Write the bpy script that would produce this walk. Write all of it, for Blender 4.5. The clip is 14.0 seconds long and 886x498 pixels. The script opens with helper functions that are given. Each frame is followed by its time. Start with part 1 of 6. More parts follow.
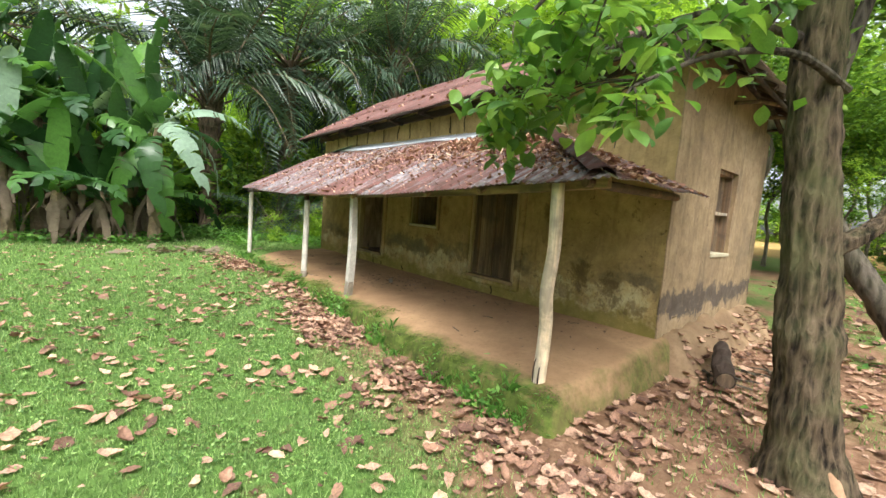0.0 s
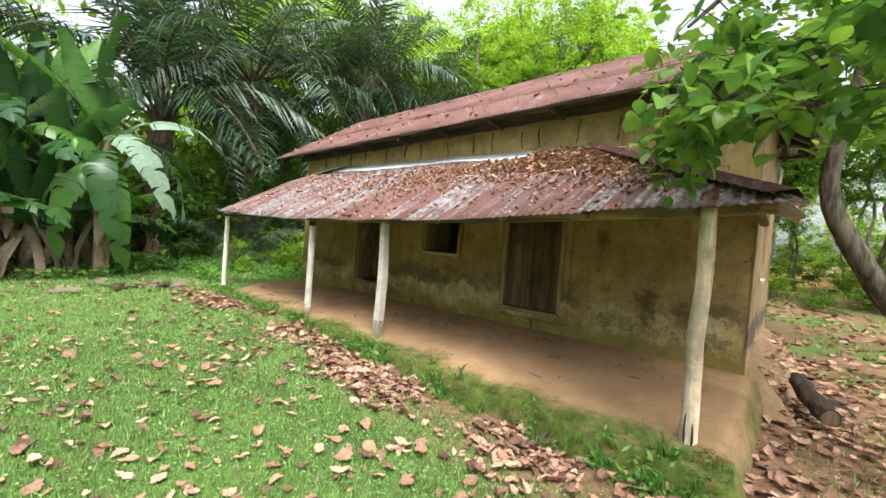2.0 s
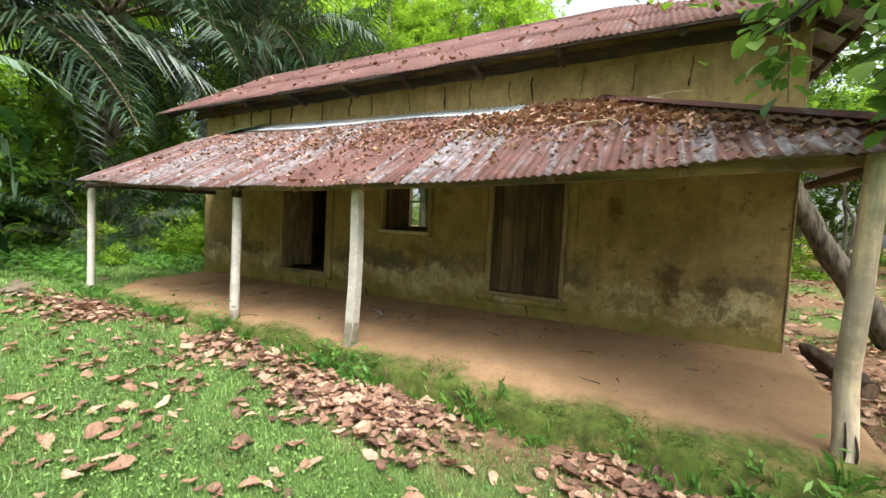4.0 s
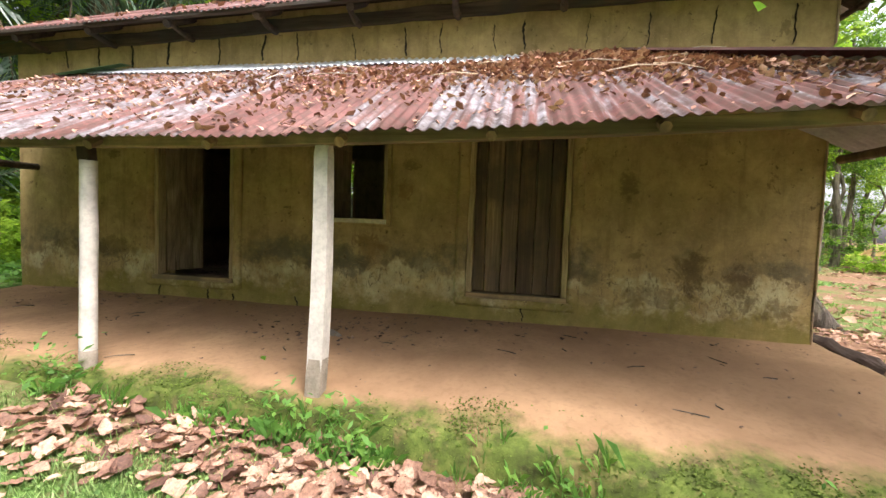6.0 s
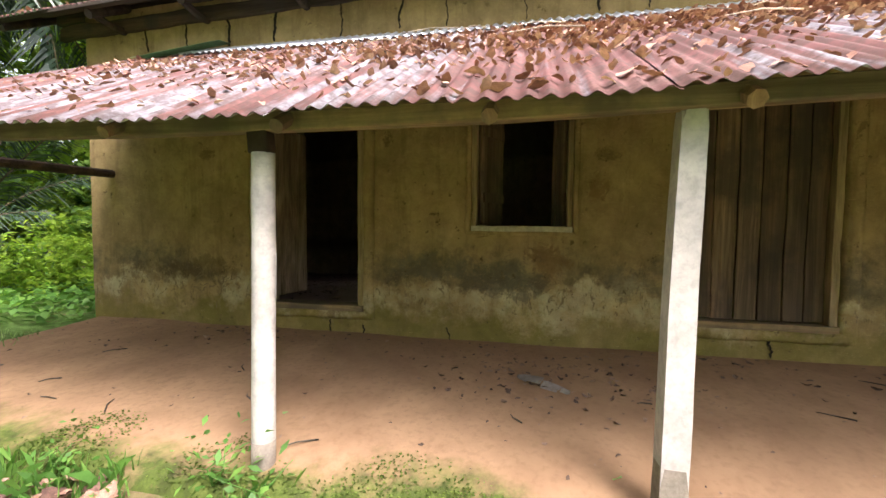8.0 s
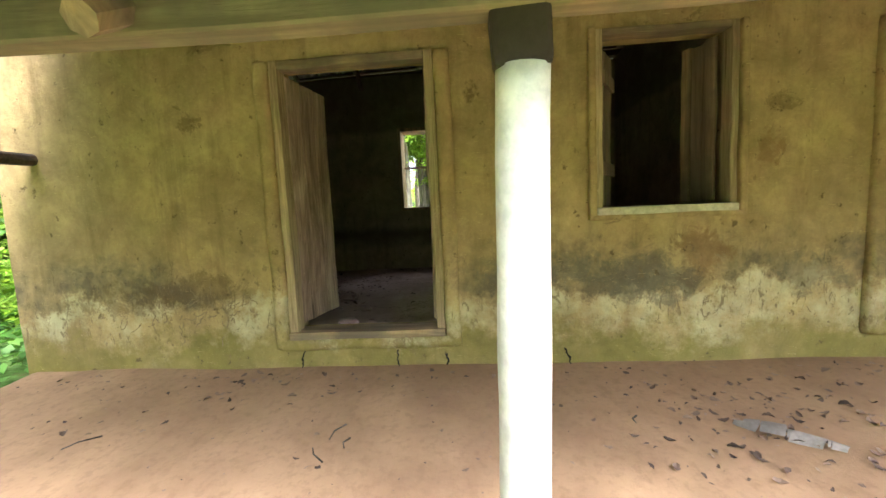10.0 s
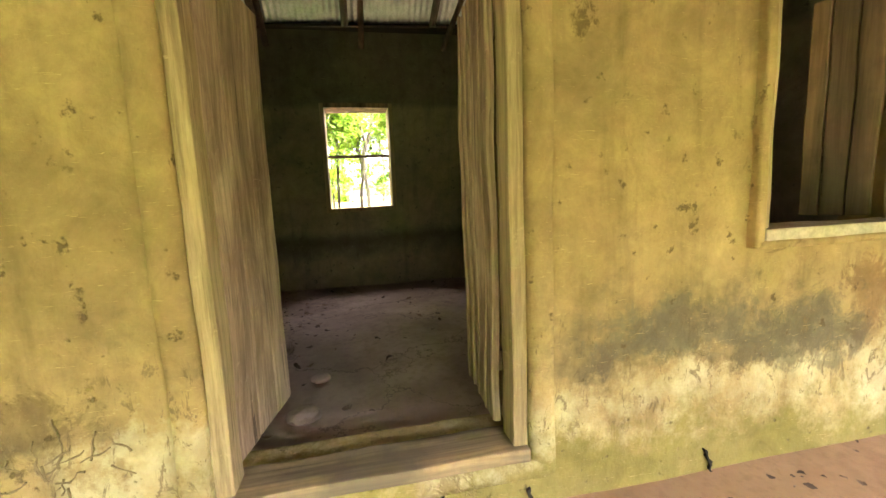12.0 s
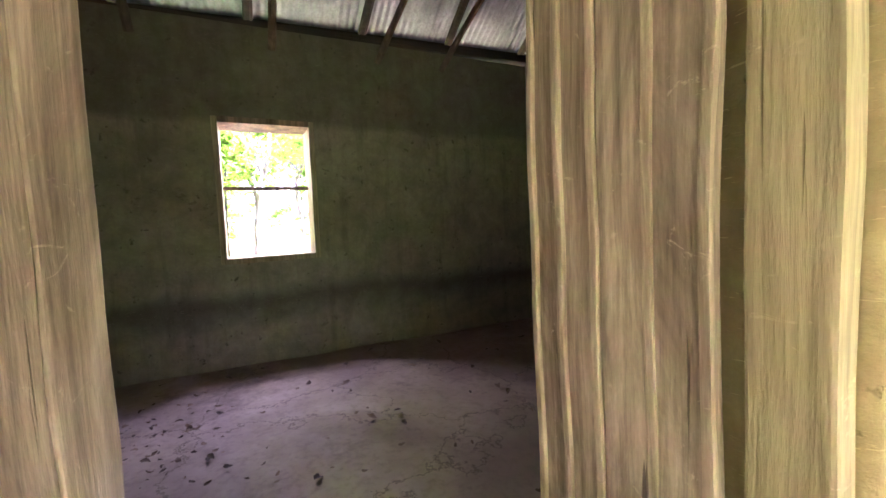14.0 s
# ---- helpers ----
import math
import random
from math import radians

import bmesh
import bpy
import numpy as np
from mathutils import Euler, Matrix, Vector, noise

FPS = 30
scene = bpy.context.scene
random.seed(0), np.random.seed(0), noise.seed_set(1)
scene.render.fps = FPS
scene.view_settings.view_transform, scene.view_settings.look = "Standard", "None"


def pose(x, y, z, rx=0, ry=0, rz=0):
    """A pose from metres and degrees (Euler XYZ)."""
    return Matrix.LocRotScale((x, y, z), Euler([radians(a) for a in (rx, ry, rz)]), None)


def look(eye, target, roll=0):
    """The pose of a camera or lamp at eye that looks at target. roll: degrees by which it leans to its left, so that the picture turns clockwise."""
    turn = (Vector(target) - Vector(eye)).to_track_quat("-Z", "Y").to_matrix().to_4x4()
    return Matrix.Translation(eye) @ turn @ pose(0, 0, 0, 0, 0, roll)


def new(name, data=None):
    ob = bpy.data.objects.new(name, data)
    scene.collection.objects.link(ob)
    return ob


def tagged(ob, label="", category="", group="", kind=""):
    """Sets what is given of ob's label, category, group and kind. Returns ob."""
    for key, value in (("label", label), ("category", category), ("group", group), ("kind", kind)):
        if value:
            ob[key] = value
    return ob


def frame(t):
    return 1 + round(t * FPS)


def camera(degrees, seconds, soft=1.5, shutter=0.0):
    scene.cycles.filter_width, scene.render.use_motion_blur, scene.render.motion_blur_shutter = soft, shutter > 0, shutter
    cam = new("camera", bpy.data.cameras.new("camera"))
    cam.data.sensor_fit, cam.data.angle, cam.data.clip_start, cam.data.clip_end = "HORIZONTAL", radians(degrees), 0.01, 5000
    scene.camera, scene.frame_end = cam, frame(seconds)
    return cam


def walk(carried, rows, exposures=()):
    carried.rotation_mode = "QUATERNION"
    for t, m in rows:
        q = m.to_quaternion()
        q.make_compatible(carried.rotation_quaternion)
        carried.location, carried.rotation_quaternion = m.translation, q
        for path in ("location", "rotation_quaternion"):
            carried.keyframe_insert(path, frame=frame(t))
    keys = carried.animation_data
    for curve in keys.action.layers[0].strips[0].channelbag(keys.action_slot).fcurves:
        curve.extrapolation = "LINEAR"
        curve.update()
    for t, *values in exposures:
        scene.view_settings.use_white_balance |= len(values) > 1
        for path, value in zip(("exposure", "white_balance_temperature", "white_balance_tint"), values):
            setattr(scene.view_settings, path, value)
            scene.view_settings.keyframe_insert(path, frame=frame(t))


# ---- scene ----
cam = camera(93.6, 14.0)
PATH = [
    (0, (-0.353, -0.297, 1.813), (0.974, 1.188, 1.626), 4.4),
    (0.5, (-0.573, 0.133, 1.814), (0.826, 1.555, 1.676), 4.2),
    (1, (-0.649, 0.589, 1.812), (0.818, 1.946, 1.734), 3.9),
    (1.5, (-0.795, 0.984, 1.813), (0.719, 2.29, 1.759), 4.1),
    (2, (-0.903, 1.333, 1.745), (0.624, 2.624, 1.694), 4.1),
    (2.5, (-0.897, 1.725, 1.651), (0.654, 2.987, 1.605), 4.1),
    (3, (-0.827, 2.178, 1.604), (0.805, 3.333, 1.533), 3.6),
    (3.5, (-0.641, 2.63, 1.568), (1.054, 3.689, 1.486), 3.1),
    (4, (-0.445, 3.075, 1.571), (1.352, 3.947, 1.463), 2.9),
    (4.2, (-0.316, 3.227, 1.547), (1.528, 3.994, 1.447), 2.8),
    (6.3, (0.635, 4.817, 1.407), (2.601, 5.165, 1.302), 2.1),
    (6.5, (0.703, 5.023, 1.427), (2.663, 5.409, 1.323), 1.9),
    (7, (0.854, 5.52, 1.454), (2.814, 5.9, 1.333), 1.5),
    (7.5, (1.109, 5.953, 1.462), (3.067, 6.346, 1.351), 0.9),
    (8, (1.293, 6.39, 1.453), (3.25, 6.793, 1.352), 0.5),
    (8.5, (1.456, 6.781, 1.451), (3.417, 7.159, 1.346), -0.2),
    (8.7, (1.578, 6.913, 1.45), (3.54, 7.285, 1.35), -0.7),
    (10.8, (2.68, 8.184, 1.59), (4.653, 8.069, 1.283), -2.4),
    (11, (2.827, 8.281, 1.589), (4.791, 8.089, 1.267), -2.0),
    (11.5, (3.26, 8.447, 1.526), (5.208, 8.128, 1.203), -1.9),
    (12, (3.66, 8.563, 1.682), (5.601, 8.164, 1.414), -2.4),
    (12.5, (3.994, 8.721, 1.782), (5.9, 8.144, 1.605), -2.8),
    (13, (4.351, 8.677, 1.78), (6.243, 8.052, 1.614), -2.5),
    (13.5, (4.632, 8.698, 1.799), (6.462, 7.899, 1.684), -2.3),
    (14, (4.827, 8.715, 1.781), (6.629, 7.855, 1.656), -2.5),
]

EXPOSURES = [(0.0, 1.35, 6300, 8), (4.0, 1.3, 6300, 8), (6.5, 1.7, 6400, 20), (8.5, 1.9, 6200, 22), (10.8, 4.25, 5700, 16), (11.5, 4.4, 5800, 15), (12.5, 4.97, 7100, 46), (13.0, 5.2, 6350, 48), (13.5, 5.6, 5300, 49), (14.0, 5.9, 5100, 50)]
walk(cam, [(t, look(eye, target, roll)) for t, eye, target, roll in PATH], EXPOSURES)
SKY, SUN = 0.15, 1.5
LEFT_LEAF, RIGHT_LEAF, LEFT_SHUT, RIGHT_SHUT = -100, -92, -118, -75

# ---- world and light ----
world = bpy.data.worlds.new("world")
scene.world = world
world.use_nodes = True
wt = world.node_tree
sky = wt.nodes.new("ShaderNodeTexSky")
sky.sky_type, sky.sun_disc = "NISHITA", False
sky.sun_elevation, sky.sun_rotation = radians(58), radians(220)
sky.air_density, sky.dust_density, sky.ozone_density = 1.0, 5.0, 0.6
haze = wt.nodes.new("ShaderNodeHueSaturation")
haze.inputs["Saturation"].default_value, haze.inputs["Value"].default_value = 0.30, 1.25
wt.links.new(sky.outputs[0], haze.inputs["Color"])
wt.links.new(haze.outputs[0], wt.nodes["Background"].inputs[0])
wt.nodes["Background"].inputs[1].default_value = SKY

sun = new("sun", bpy.data.lights.new("sun", "SUN"))
sun.data.energy, sun.data.angle, sun.data.color = SUN, radians(25), (1.0, 0.96, 0.88)
sun.matrix_world = look((-12, -14, 30), (0, 0, 0))

# ---- helpers of this place ----
rng = np.random.default_rng(7)


def mesh_data(name, verts, faces, mats=(), smooth=False, index=None):
    me = bpy.data.meshes.new(name)
    me.from_pydata([tuple(v) for v in verts], [], [tuple(int(i) for i in f) for f in faces])
    for m in mats:
        me.materials.append(m)
    if index is not None:
        me.polygons.foreach_set("material_index", np.asarray(index, dtype=np.int32))
    if smooth:
        me.polygons.foreach_set("use_smooth", np.ones(len(me.polygons), dtype=bool))
    me.update()
    return me


def array_mesh(name, verts, per, mats=(), smooth=False):
    """A mesh of separate faces: verts as an array (n * per, 3), each run of per corners one face."""
    n = len(verts) // per
    me = bpy.data.meshes.new(name)
    me.vertices.add(len(verts))
    me.vertices.foreach_set("co", np.asarray(verts, dtype=np.float32).ravel())
    me.loops.add(n * per)
    me.loops.foreach_set("vertex_index", np.arange(n * per, dtype=np.int32))
    me.polygons.add(n)
    me.polygons.foreach_set("loop_start", np.arange(0, n * per, per, dtype=np.int32))
    for m in mats:
        me.materials.append(m)
    if smooth:
        me.polygons.foreach_set("use_smooth", np.ones(n, dtype=bool))
    me.update(calc_edges=True)
    me.validate()
    return me


def put(name, me, parent=None, label="", m=None):
    ob = new(name, me)
    if parent is not None:
        ob.parent = parent
    if m is not None:
        ob.matrix_basis = m
    if label:
        ob["label"] = label
    return ob


def part(name, bm, material, parent=None, label="", smooth=False, m=None):
    """Links a bmesh as one mesh object under a thing or a part."""
    me = bpy.data.meshes.new(name)
    bm.to_mesh(me)
    bm.free()
    me.materials.append(material)
    if smooth:
        me.polygons.foreach_set("use_smooth", np.ones(len(me.polygons), dtype=bool))
    return put(name, me, parent, label, m)


def thing(name, at, label, category, group="", kind=""):
    ob = new(name)
    ob.location = at
    ob.empty_display_size = 0.1
    return tagged(ob, label, category, group, kind)


def box(lo, hi, bevel=0.0, jig=0.0, cuts=0):
    """A box between two corners with rounded edges; jig: uneven by so many metres."""
    bm = bmesh.new()
    bmesh.ops.create_cube(bm, size=1.0)
    c = [(a + b) / 2 for a, b in zip(lo, hi)]
    s = [b - a for a, b in zip(lo, hi)]
    for v in bm.verts:
        v.co = Vector((c[0] + v.co.x * s[0], c[1] + v.co.y * s[1], c[2] + v.co.z * s[2]))
    if cuts:
        longest = s.index(max(s))
        es = [e for e in bm.edges if abs((e.verts[0].co - e.verts[1].co)[longest]) > 0.9 * s[longest]]
        bmesh.ops.subdivide_edges(bm, edges=es, cuts=cuts, use_grid_fill=True)
    if bevel:
        bmesh.ops.bevel(bm, geom=list(bm.edges), offset=bevel, segments=2, affect="EDGES", profile=0.6)
    if jig:
        for v in bm.verts:
            v.co += jig * noise.noise_vector(v.co * 3.1)
    return bm


def tube(points, radii, sides=10, rough=0.0, freq=4.0, cap=True, turn=0.0):
    """A tapered tube along points."""
    bm = bmesh.new()
    pts = [Vector(p) for p in points]
    rings = []
    up = Vector((0.13, 0.97, 0.2)).normalized()
    for i, p in enumerate(pts):
        d = (pts[min(i + 1, len(pts) - 1)] - pts[max(i - 1, 0)]).normalized()
        a = d.cross(up)
        if a.length < 0.1:
            a = d.cross(Vector((1, 0, 0)))
        a.normalize()
        b = d.cross(a)
        ring = []
        for k in range(sides):
            w = 2 * math.pi * k / sides + turn
            q = a * math.cos(w) + b * math.sin(w)
            r = radii[i] * (1 + rough * noise.noise((p + q * radii[i]) * freq))
            ring.append(bm.verts.new(p + q * r))
        rings.append(ring)
    for r0, r1 in zip(rings, rings[1:]):
        for k in range(sides):
            bm.faces.new((r0[k], r0[(k + 1) % sides], r1[(k + 1) % sides], r1[k]))
    if cap:
        bm.faces.new(rings[0][::-1])
        bm.faces.new(rings[-1])
    return bm


def smooth_line(points, n):
    """n points along a soft curve through the given ones."""
    p = np.array(points, dtype=float)
    t = np.linspace(0, len(p) - 1, n)
    out = []
    for x in t:
        i = min(int(x), len(p) - 2)
        f = x - i
        p0, p1, p2, p3 = p[max(i - 1, 0)], p[i], p[i + 1], p[min(i + 2, len(p) - 1)]
        out.append(0.5 * (2 * p1 + (p2 - p0) * f + (2 * p0 - 5 * p1 + 4 * p2 - p3) * f * f + (3 * p1 - p0 - 3 * p2 + p3) * f ** 3))
    return out


# ---- materials ----
def material(name, rough=0.9, metal=0.0, spec=0.3):
    m = bpy.data.materials.new(name)
    m.use_nodes = True
    nt = m.node_tree
    b = nt.nodes["Principled BSDF"]
    b.inputs["Roughness"].default_value = rough
    b.inputs["Metallic"].default_value = metal
    b.inputs["Specular IOR Level"].default_value = spec
    return m, nt, b


def node(nt, kind, **inputs):
    n = nt.nodes.new(kind)
    for k, v in inputs.items():
        s = n.inputs[k.replace("_", " ")]
        if isinstance(v, bpy.types.NodeSocket):
            nt.links.new(v, s)
        else:
            s.default_value = v
    return n


def position(nt, scale=(1, 1, 1), local=False):
    if local:
        src = nt.nodes.new("ShaderNodeTexCoord").outputs["Object"]
    else:
        src = nt.nodes.new("ShaderNodeNewGeometry").outputs["Position"]
    n = node(nt, "ShaderNodeMapping", Vector=src)
    n.inputs["Scale"].default_value = scale
    return n.outputs[0]


def grain(nt, vec, scale, detail=4.0, rough=0.6, warp=0.0):
    n = node(nt, "ShaderNodeTexNoise", Vector=vec, Scale=scale, Detail=detail, Roughness=rough, Distortion=warp)
    return n.outputs[0]


def steps(nt, fac, *stops):
    n = node(nt, "ShaderNodeValToRGB", Fac=fac)
    e = n.color_ramp.elements
    while len(e) < len(stops):
        e.new(0.5)
    for el, (p, c) in zip(e, stops):
        el.position = p
        el.color = (*c, 1) if isinstance(c, tuple) else (c, c, c, 1)
    return n.outputs[0]


def blend(nt, fac, a, b, how="MIX"):
    n = nt.nodes.new("ShaderNodeMix")
    n.data_type, n.blend_type = "RGBA", how
    for s, v in ((n.inputs[0], fac), (n.inputs[6], a), (n.inputs[7], b)):
        if isinstance(v, bpy.types.NodeSocket):
            nt.links.new(v, s)
        elif isinstance(v, tuple):
            s.default_value = (*v, 1)
        else:
            s.default_value = v
    return n.outputs[2]


def maths(nt, how, a, b=0.0, c=None):
    n = nt.nodes.new("ShaderNodeMath")
    n.operation = how
    for s, v in zip(n.inputs, (a, b, c)):
        if v is None:
            continue
        if isinstance(v, bpy.types.NodeSocket):
            nt.links.new(v, s)
        else:
            s.default_value = v
    return n.outputs[0]


def axis(nt, k):
    g = nt.nodes.new("ShaderNodeNewGeometry").outputs["Position"]
    return node(nt, "ShaderNodeSeparateXYZ", Vector=g).outputs[k]


def band(nt, v, lo0, lo1, hi0, hi1):
    """1 between lo1 and hi0, soft to 0 at lo0 and hi1."""
    a = node(nt, "ShaderNodeMapRange", Value=v)
    a.inputs["From Min"].default_value, a.inputs["From Max"].default_value = lo0, lo1
    b = node(nt, "ShaderNodeMapRange", Value=v)
    b.inputs["From Min"].default_value, b.inputs["From Max"].default_value = hi1, hi0
    return maths(nt, "MULTIPLY", a.outputs[0], b.outputs[0])


def bumped(nt, b, height, strength=0.4, dist=0.02):
    n = node(nt, "ShaderNodeBump", Height=height, Strength=strength, Distance=dist)
    nt.links.new(n.outputs[0], b.inputs["Normal"])


def chance(nt):
    return nt.nodes.new("ShaderNodeObjectInfo").outputs["Random"]


def island(nt):
    return nt.nodes.new("ShaderNodeNewGeometry").outputs["Random Per Island"]


DAMP, BARE, GREY = (0.11, 0.075, 0.035), (0.22, 0.13, 0.06), (0.14, 0.125, 0.085)
STAINS = ((2.35, 0.92, 0.16, 0.30, 0.85, DAMP), (2.78, 1.05, 0.24, 0.20, 0.8, DAMP), (3.15, 0.76, 0.34, 0.14, 0.6, DAMP), (2.0, 0.7, 0.2, 0.12, 0.7, DAMP), (3.42, 1.92, 0.10, 0.16, 0.7, DAMP), (6.22, 1.14, 0.20, 0.20, 0.85, BARE), (6.55, 0.98, 0.34, 0.20, 0.75, GREY), (7.2, 1.08, 0.5, 0.13, 0.7, GREY), (5.80, 1.82, 0.09, 0.13, 0.8, BARE), (5.75, 2.1, 0.12, 0.06, 0.6, DAMP), (7.72, 2.29, 0.05, 0.07, 0.85, DAMP), (9.7, 2.2, 0.10, 0.07, 0.7, DAMP), (9.75, 1.0, 0.35, 0.13, 0.65, DAMP), (10.3, 0.95, 0.4, 0.14, 0.6, DAMP), (5.5, 0.98, 0.2, 0.16, 0.6, GREY))


def mud_plaster(name, light, mid, dark, splash=True, soot=False, dark_band=None):
    m, nt, b = material(name, 0.95, spec=0.15)
    p = position(nt)
    z = axis(nt, 2)
    c = steps(nt, grain(nt, p, 1.1, 6, 0.65, 0.3), (0.3, dark), (0.5, mid), (0.68, light))
    c = blend(nt, steps(nt, grain(nt, p, 7.0, 6, 0.7), (0.35, 0.45), (0.62, 0.0)), c, tuple(0.62 * v for v in mid), "MIX")
    streak = grain(nt, position(nt, (5, 5, 0.5)), 1.6, 4, 0.6)
    c = blend(nt, steps(nt, streak, (0.52, 0.0), (0.7, 0.4)), c, tuple(0.55 * v for v in dark))
    wob = maths(nt, "ADD", z, maths(nt, "MULTIPLY", maths(nt, "SUBTRACT", grain(nt, p, 2.6, 7, 0.75), 0.5), 0.95))
    if splash:
        # pale washed plaster, green algae at the foot, grey scuffs above
        pale = maths(nt, "MULTIPLY", band(nt, wob, 0.50, 0.66, 0.86, 0.95), steps(nt, grain(nt, p, 1.5, 6, 0.7), (0.44, 0.0), (0.58, 0.8)))
        c = blend(nt, pale, c, (0.52, 0.46, 0.28))
        scuff = maths(nt, "MULTIPLY", band(nt, wob, 0.88, 0.98, 1.12, 1.32), steps(nt, grain(nt, p, 1.7, 5, 0.7), (0.42, 0.0), (0.60, 0.85)))
        c = blend(nt, scuff, c, (0.12, 0.10, 0.065))
        scratch = maths(nt, "MULTIPLY", band(nt, wob, 0.5, 0.7, 1.1, 1.25), steps(nt, grain(nt, position(nt, (9, 9, 4)), 2.1, 6, 0.75, 1.2), (0.56, 0.0), (0.62, 0.75)))
        c = blend(nt, scratch, c, (0.15, 0.11, 0.06))
        alga = maths(nt, "MULTIPLY", band(nt, wob, 0.2, 0.3, 0.55, 0.72), steps(nt, grain(nt, p, 2.0, 4), (0.3, 0.55), (0.6, 0.95)))
        c = blend(nt, alga, c, (0.20, 0.165, 0.045))
    if dark_band:
        w = maths(nt, "MULTIPLY", band(nt, wob, *dark_band), steps(nt, grain(nt, p, 2.6, 4), (0.3, 0.6), (0.5, 0.9)))
        c = blend(nt, w, c, (0.09, 0.075, 0.065))
    if soot:
        soft = maths(nt, "ADD", z, maths(nt, "MULTIPLY", maths(nt, "SUBTRACT", grain(nt, p, 1.4, 5, 0.6), 0.5), 0.16))
        c = blend(nt, maths(nt, "MULTIPLY", band(nt, soft, 2.74, 2.82, 9, 10), 0.65), c, tuple(0.6 * v for v in dark))
        c = blend(nt, maths(nt, "MULTIPLY", band(nt, soft, 0.85, 1.1, 1.14, 1.28), 0.7), c, (0.07, 0.065, 0.045))
    for cy, cz, ry, rz, k, tone in STAINS if splash else ():
        ey = maths(nt, "POWER", maths(nt, "DIVIDE", maths(nt, "SUBTRACT", axis(nt, 1), cy), ry), 2.0)
        ez = maths(nt, "POWER", maths(nt, "DIVIDE", maths(nt, "SUBTRACT", z, cz), rz), 2.0)
        d = maths(nt, "ADD", maths(nt, "ADD", ey, ez), maths(nt, "MULTIPLY", maths(nt, "SUBTRACT", grain(nt, p, 0.9 / min(ry, rz), 8, 0.8, 0.5), 0.5), 8.0))
        c = blend(nt, steps(nt, d, (0.3, 0.85 * k), (1.1, 0.0)), c, tone)
    chip = steps(nt, grain(nt, p, 1.9, 7, 0.75, 0.6), (0.63, 0.0), (0.66, 0.75))
    c = blend(nt, chip, c, tuple(0.5 * v for v in mid))
    pit = steps(nt, grain(nt, p, 13.0, 4, 0.65), (0.64, 0.0), (0.70, 0.75))
    c = blend(nt, 0.6, c, blend(nt, 1.0, c, steps(nt, grain(nt, p, 4.5, 7, 0.75, 0.4), (0.32, 0.62), (0.68, 1.3)), "MULTIPLY"))
    straw = steps(nt, grain(nt, position(nt, (3, 3, 38)), 3.0, 3, 0.6, 2.5), (0.66, 0.0), (0.70, 0.45))
    c = blend(nt, straw, c, tuple(min(0.8, 1.35 * v) for v in light))
    c = blend(nt, pit, c, tuple(0.4 * v for v in dark))
    nt.links.new(c, b.inputs["Base Color"])
    h = maths(nt, "ADD", grain(nt, p, 9, 8, 0.7), maths(nt, "MULTIPLY", chip, -0.4))
    bumped(nt, b, maths(nt, "ADD", h, maths(nt, "MULTIPLY", pit, -0.5)), 0.55, 0.03)
    return m


def weathered_wood(name, light, dark, along=2, scale=1.0, local=False, tint=0.25):
    m, nt, b = material(name, 0.85, spec=0.25)
    s = [17.0, 17.0, 17.0]
    s[along] = 0.8
    p = position(nt, tuple(v * scale for v in s), local)
    g = grain(nt, p, 1.0, 8, 0.72, 1.4)
    wide = [7.0, 7.0, 7.0]
    wide[along] = 0.35
    c = steps(nt, g, (0.30, dark), (0.62, light))
    c = blend(nt, 0.75, c, blend(nt, 1.0, c, steps(nt, grain(nt, position(nt, tuple(wide), local), 1.0, 4, 0.6), (0.36, (0.38, 0.35, 0.34)), (0.5, (0.95, 0.9, 0.86)), (0.62, (1.55, 1.3, 1.05))), "MULTIPLY"))
    q = position(nt, (1, 1, 1), local)
    c = blend(nt, steps(nt, grain(nt, q, 2.2, 5, 0.65), (0.46, 0.0), (0.62, 0.75)), c, tuple(0.6 * v + 0.03 for v in dark))
    c = blend(nt, maths(nt, "MULTIPLY", chance(nt), tint), c, tuple(0.45 * v for v in dark))
    nt.links.new(c, b.inputs["Base Color"])
    bumped(nt, b, g, 0.5, 0.008)
    return m


def split_wood(name, dark, mid, light):
    """Rough split boards: blotched along the grain, with fine cracks and scuffs."""
    m, nt, b = material(name, 0.88, spec=0.2)
    broad = grain(nt, position(nt, (5.0, 5.0, 1.1)), 1.0, 8, 0.72, 0.7)
    c = steps(nt, broad, (0.32, dark), (0.5, mid), (0.66, light))
    fine = grain(nt, position(nt, (42, 42, 2.2)), 1.0, 6, 0.7, 0.4)
    c = blend(nt, 0.8, c, blend(nt, 1.0, c, steps(nt, fine, (0.34, 0.5), (0.62, 1.2)), "MULTIPLY"))
    split = steps(nt, grain(nt, position(nt, (26, 26, 0.9)), 1.0, 3, 0.5, 1.0), (0.66, 0.0), (0.70, 0.8))
    c = blend(nt, split, c, tuple(0.35 * v for v in dark))
    scuff = steps(nt, grain(nt, position(nt, (9, 9, 14)), 1.0, 5, 0.75, 1.6), (0.62, 0.0), (0.70, 0.55))
    c = blend(nt, scuff, c, tuple(min(0.7, 1.2 * v) for v in light))
    c = blend(nt, maths(nt, "MULTIPLY", chance(nt), 0.35), c, dark)
    nt.links.new(c, b.inputs["Base Color"])
    bumped(nt, b, maths(nt, "ADD", maths(nt, "ADD", fine, broad), maths(nt, "MULTIPLY", split, -0.8)), 0.6, 0.012)
    return m


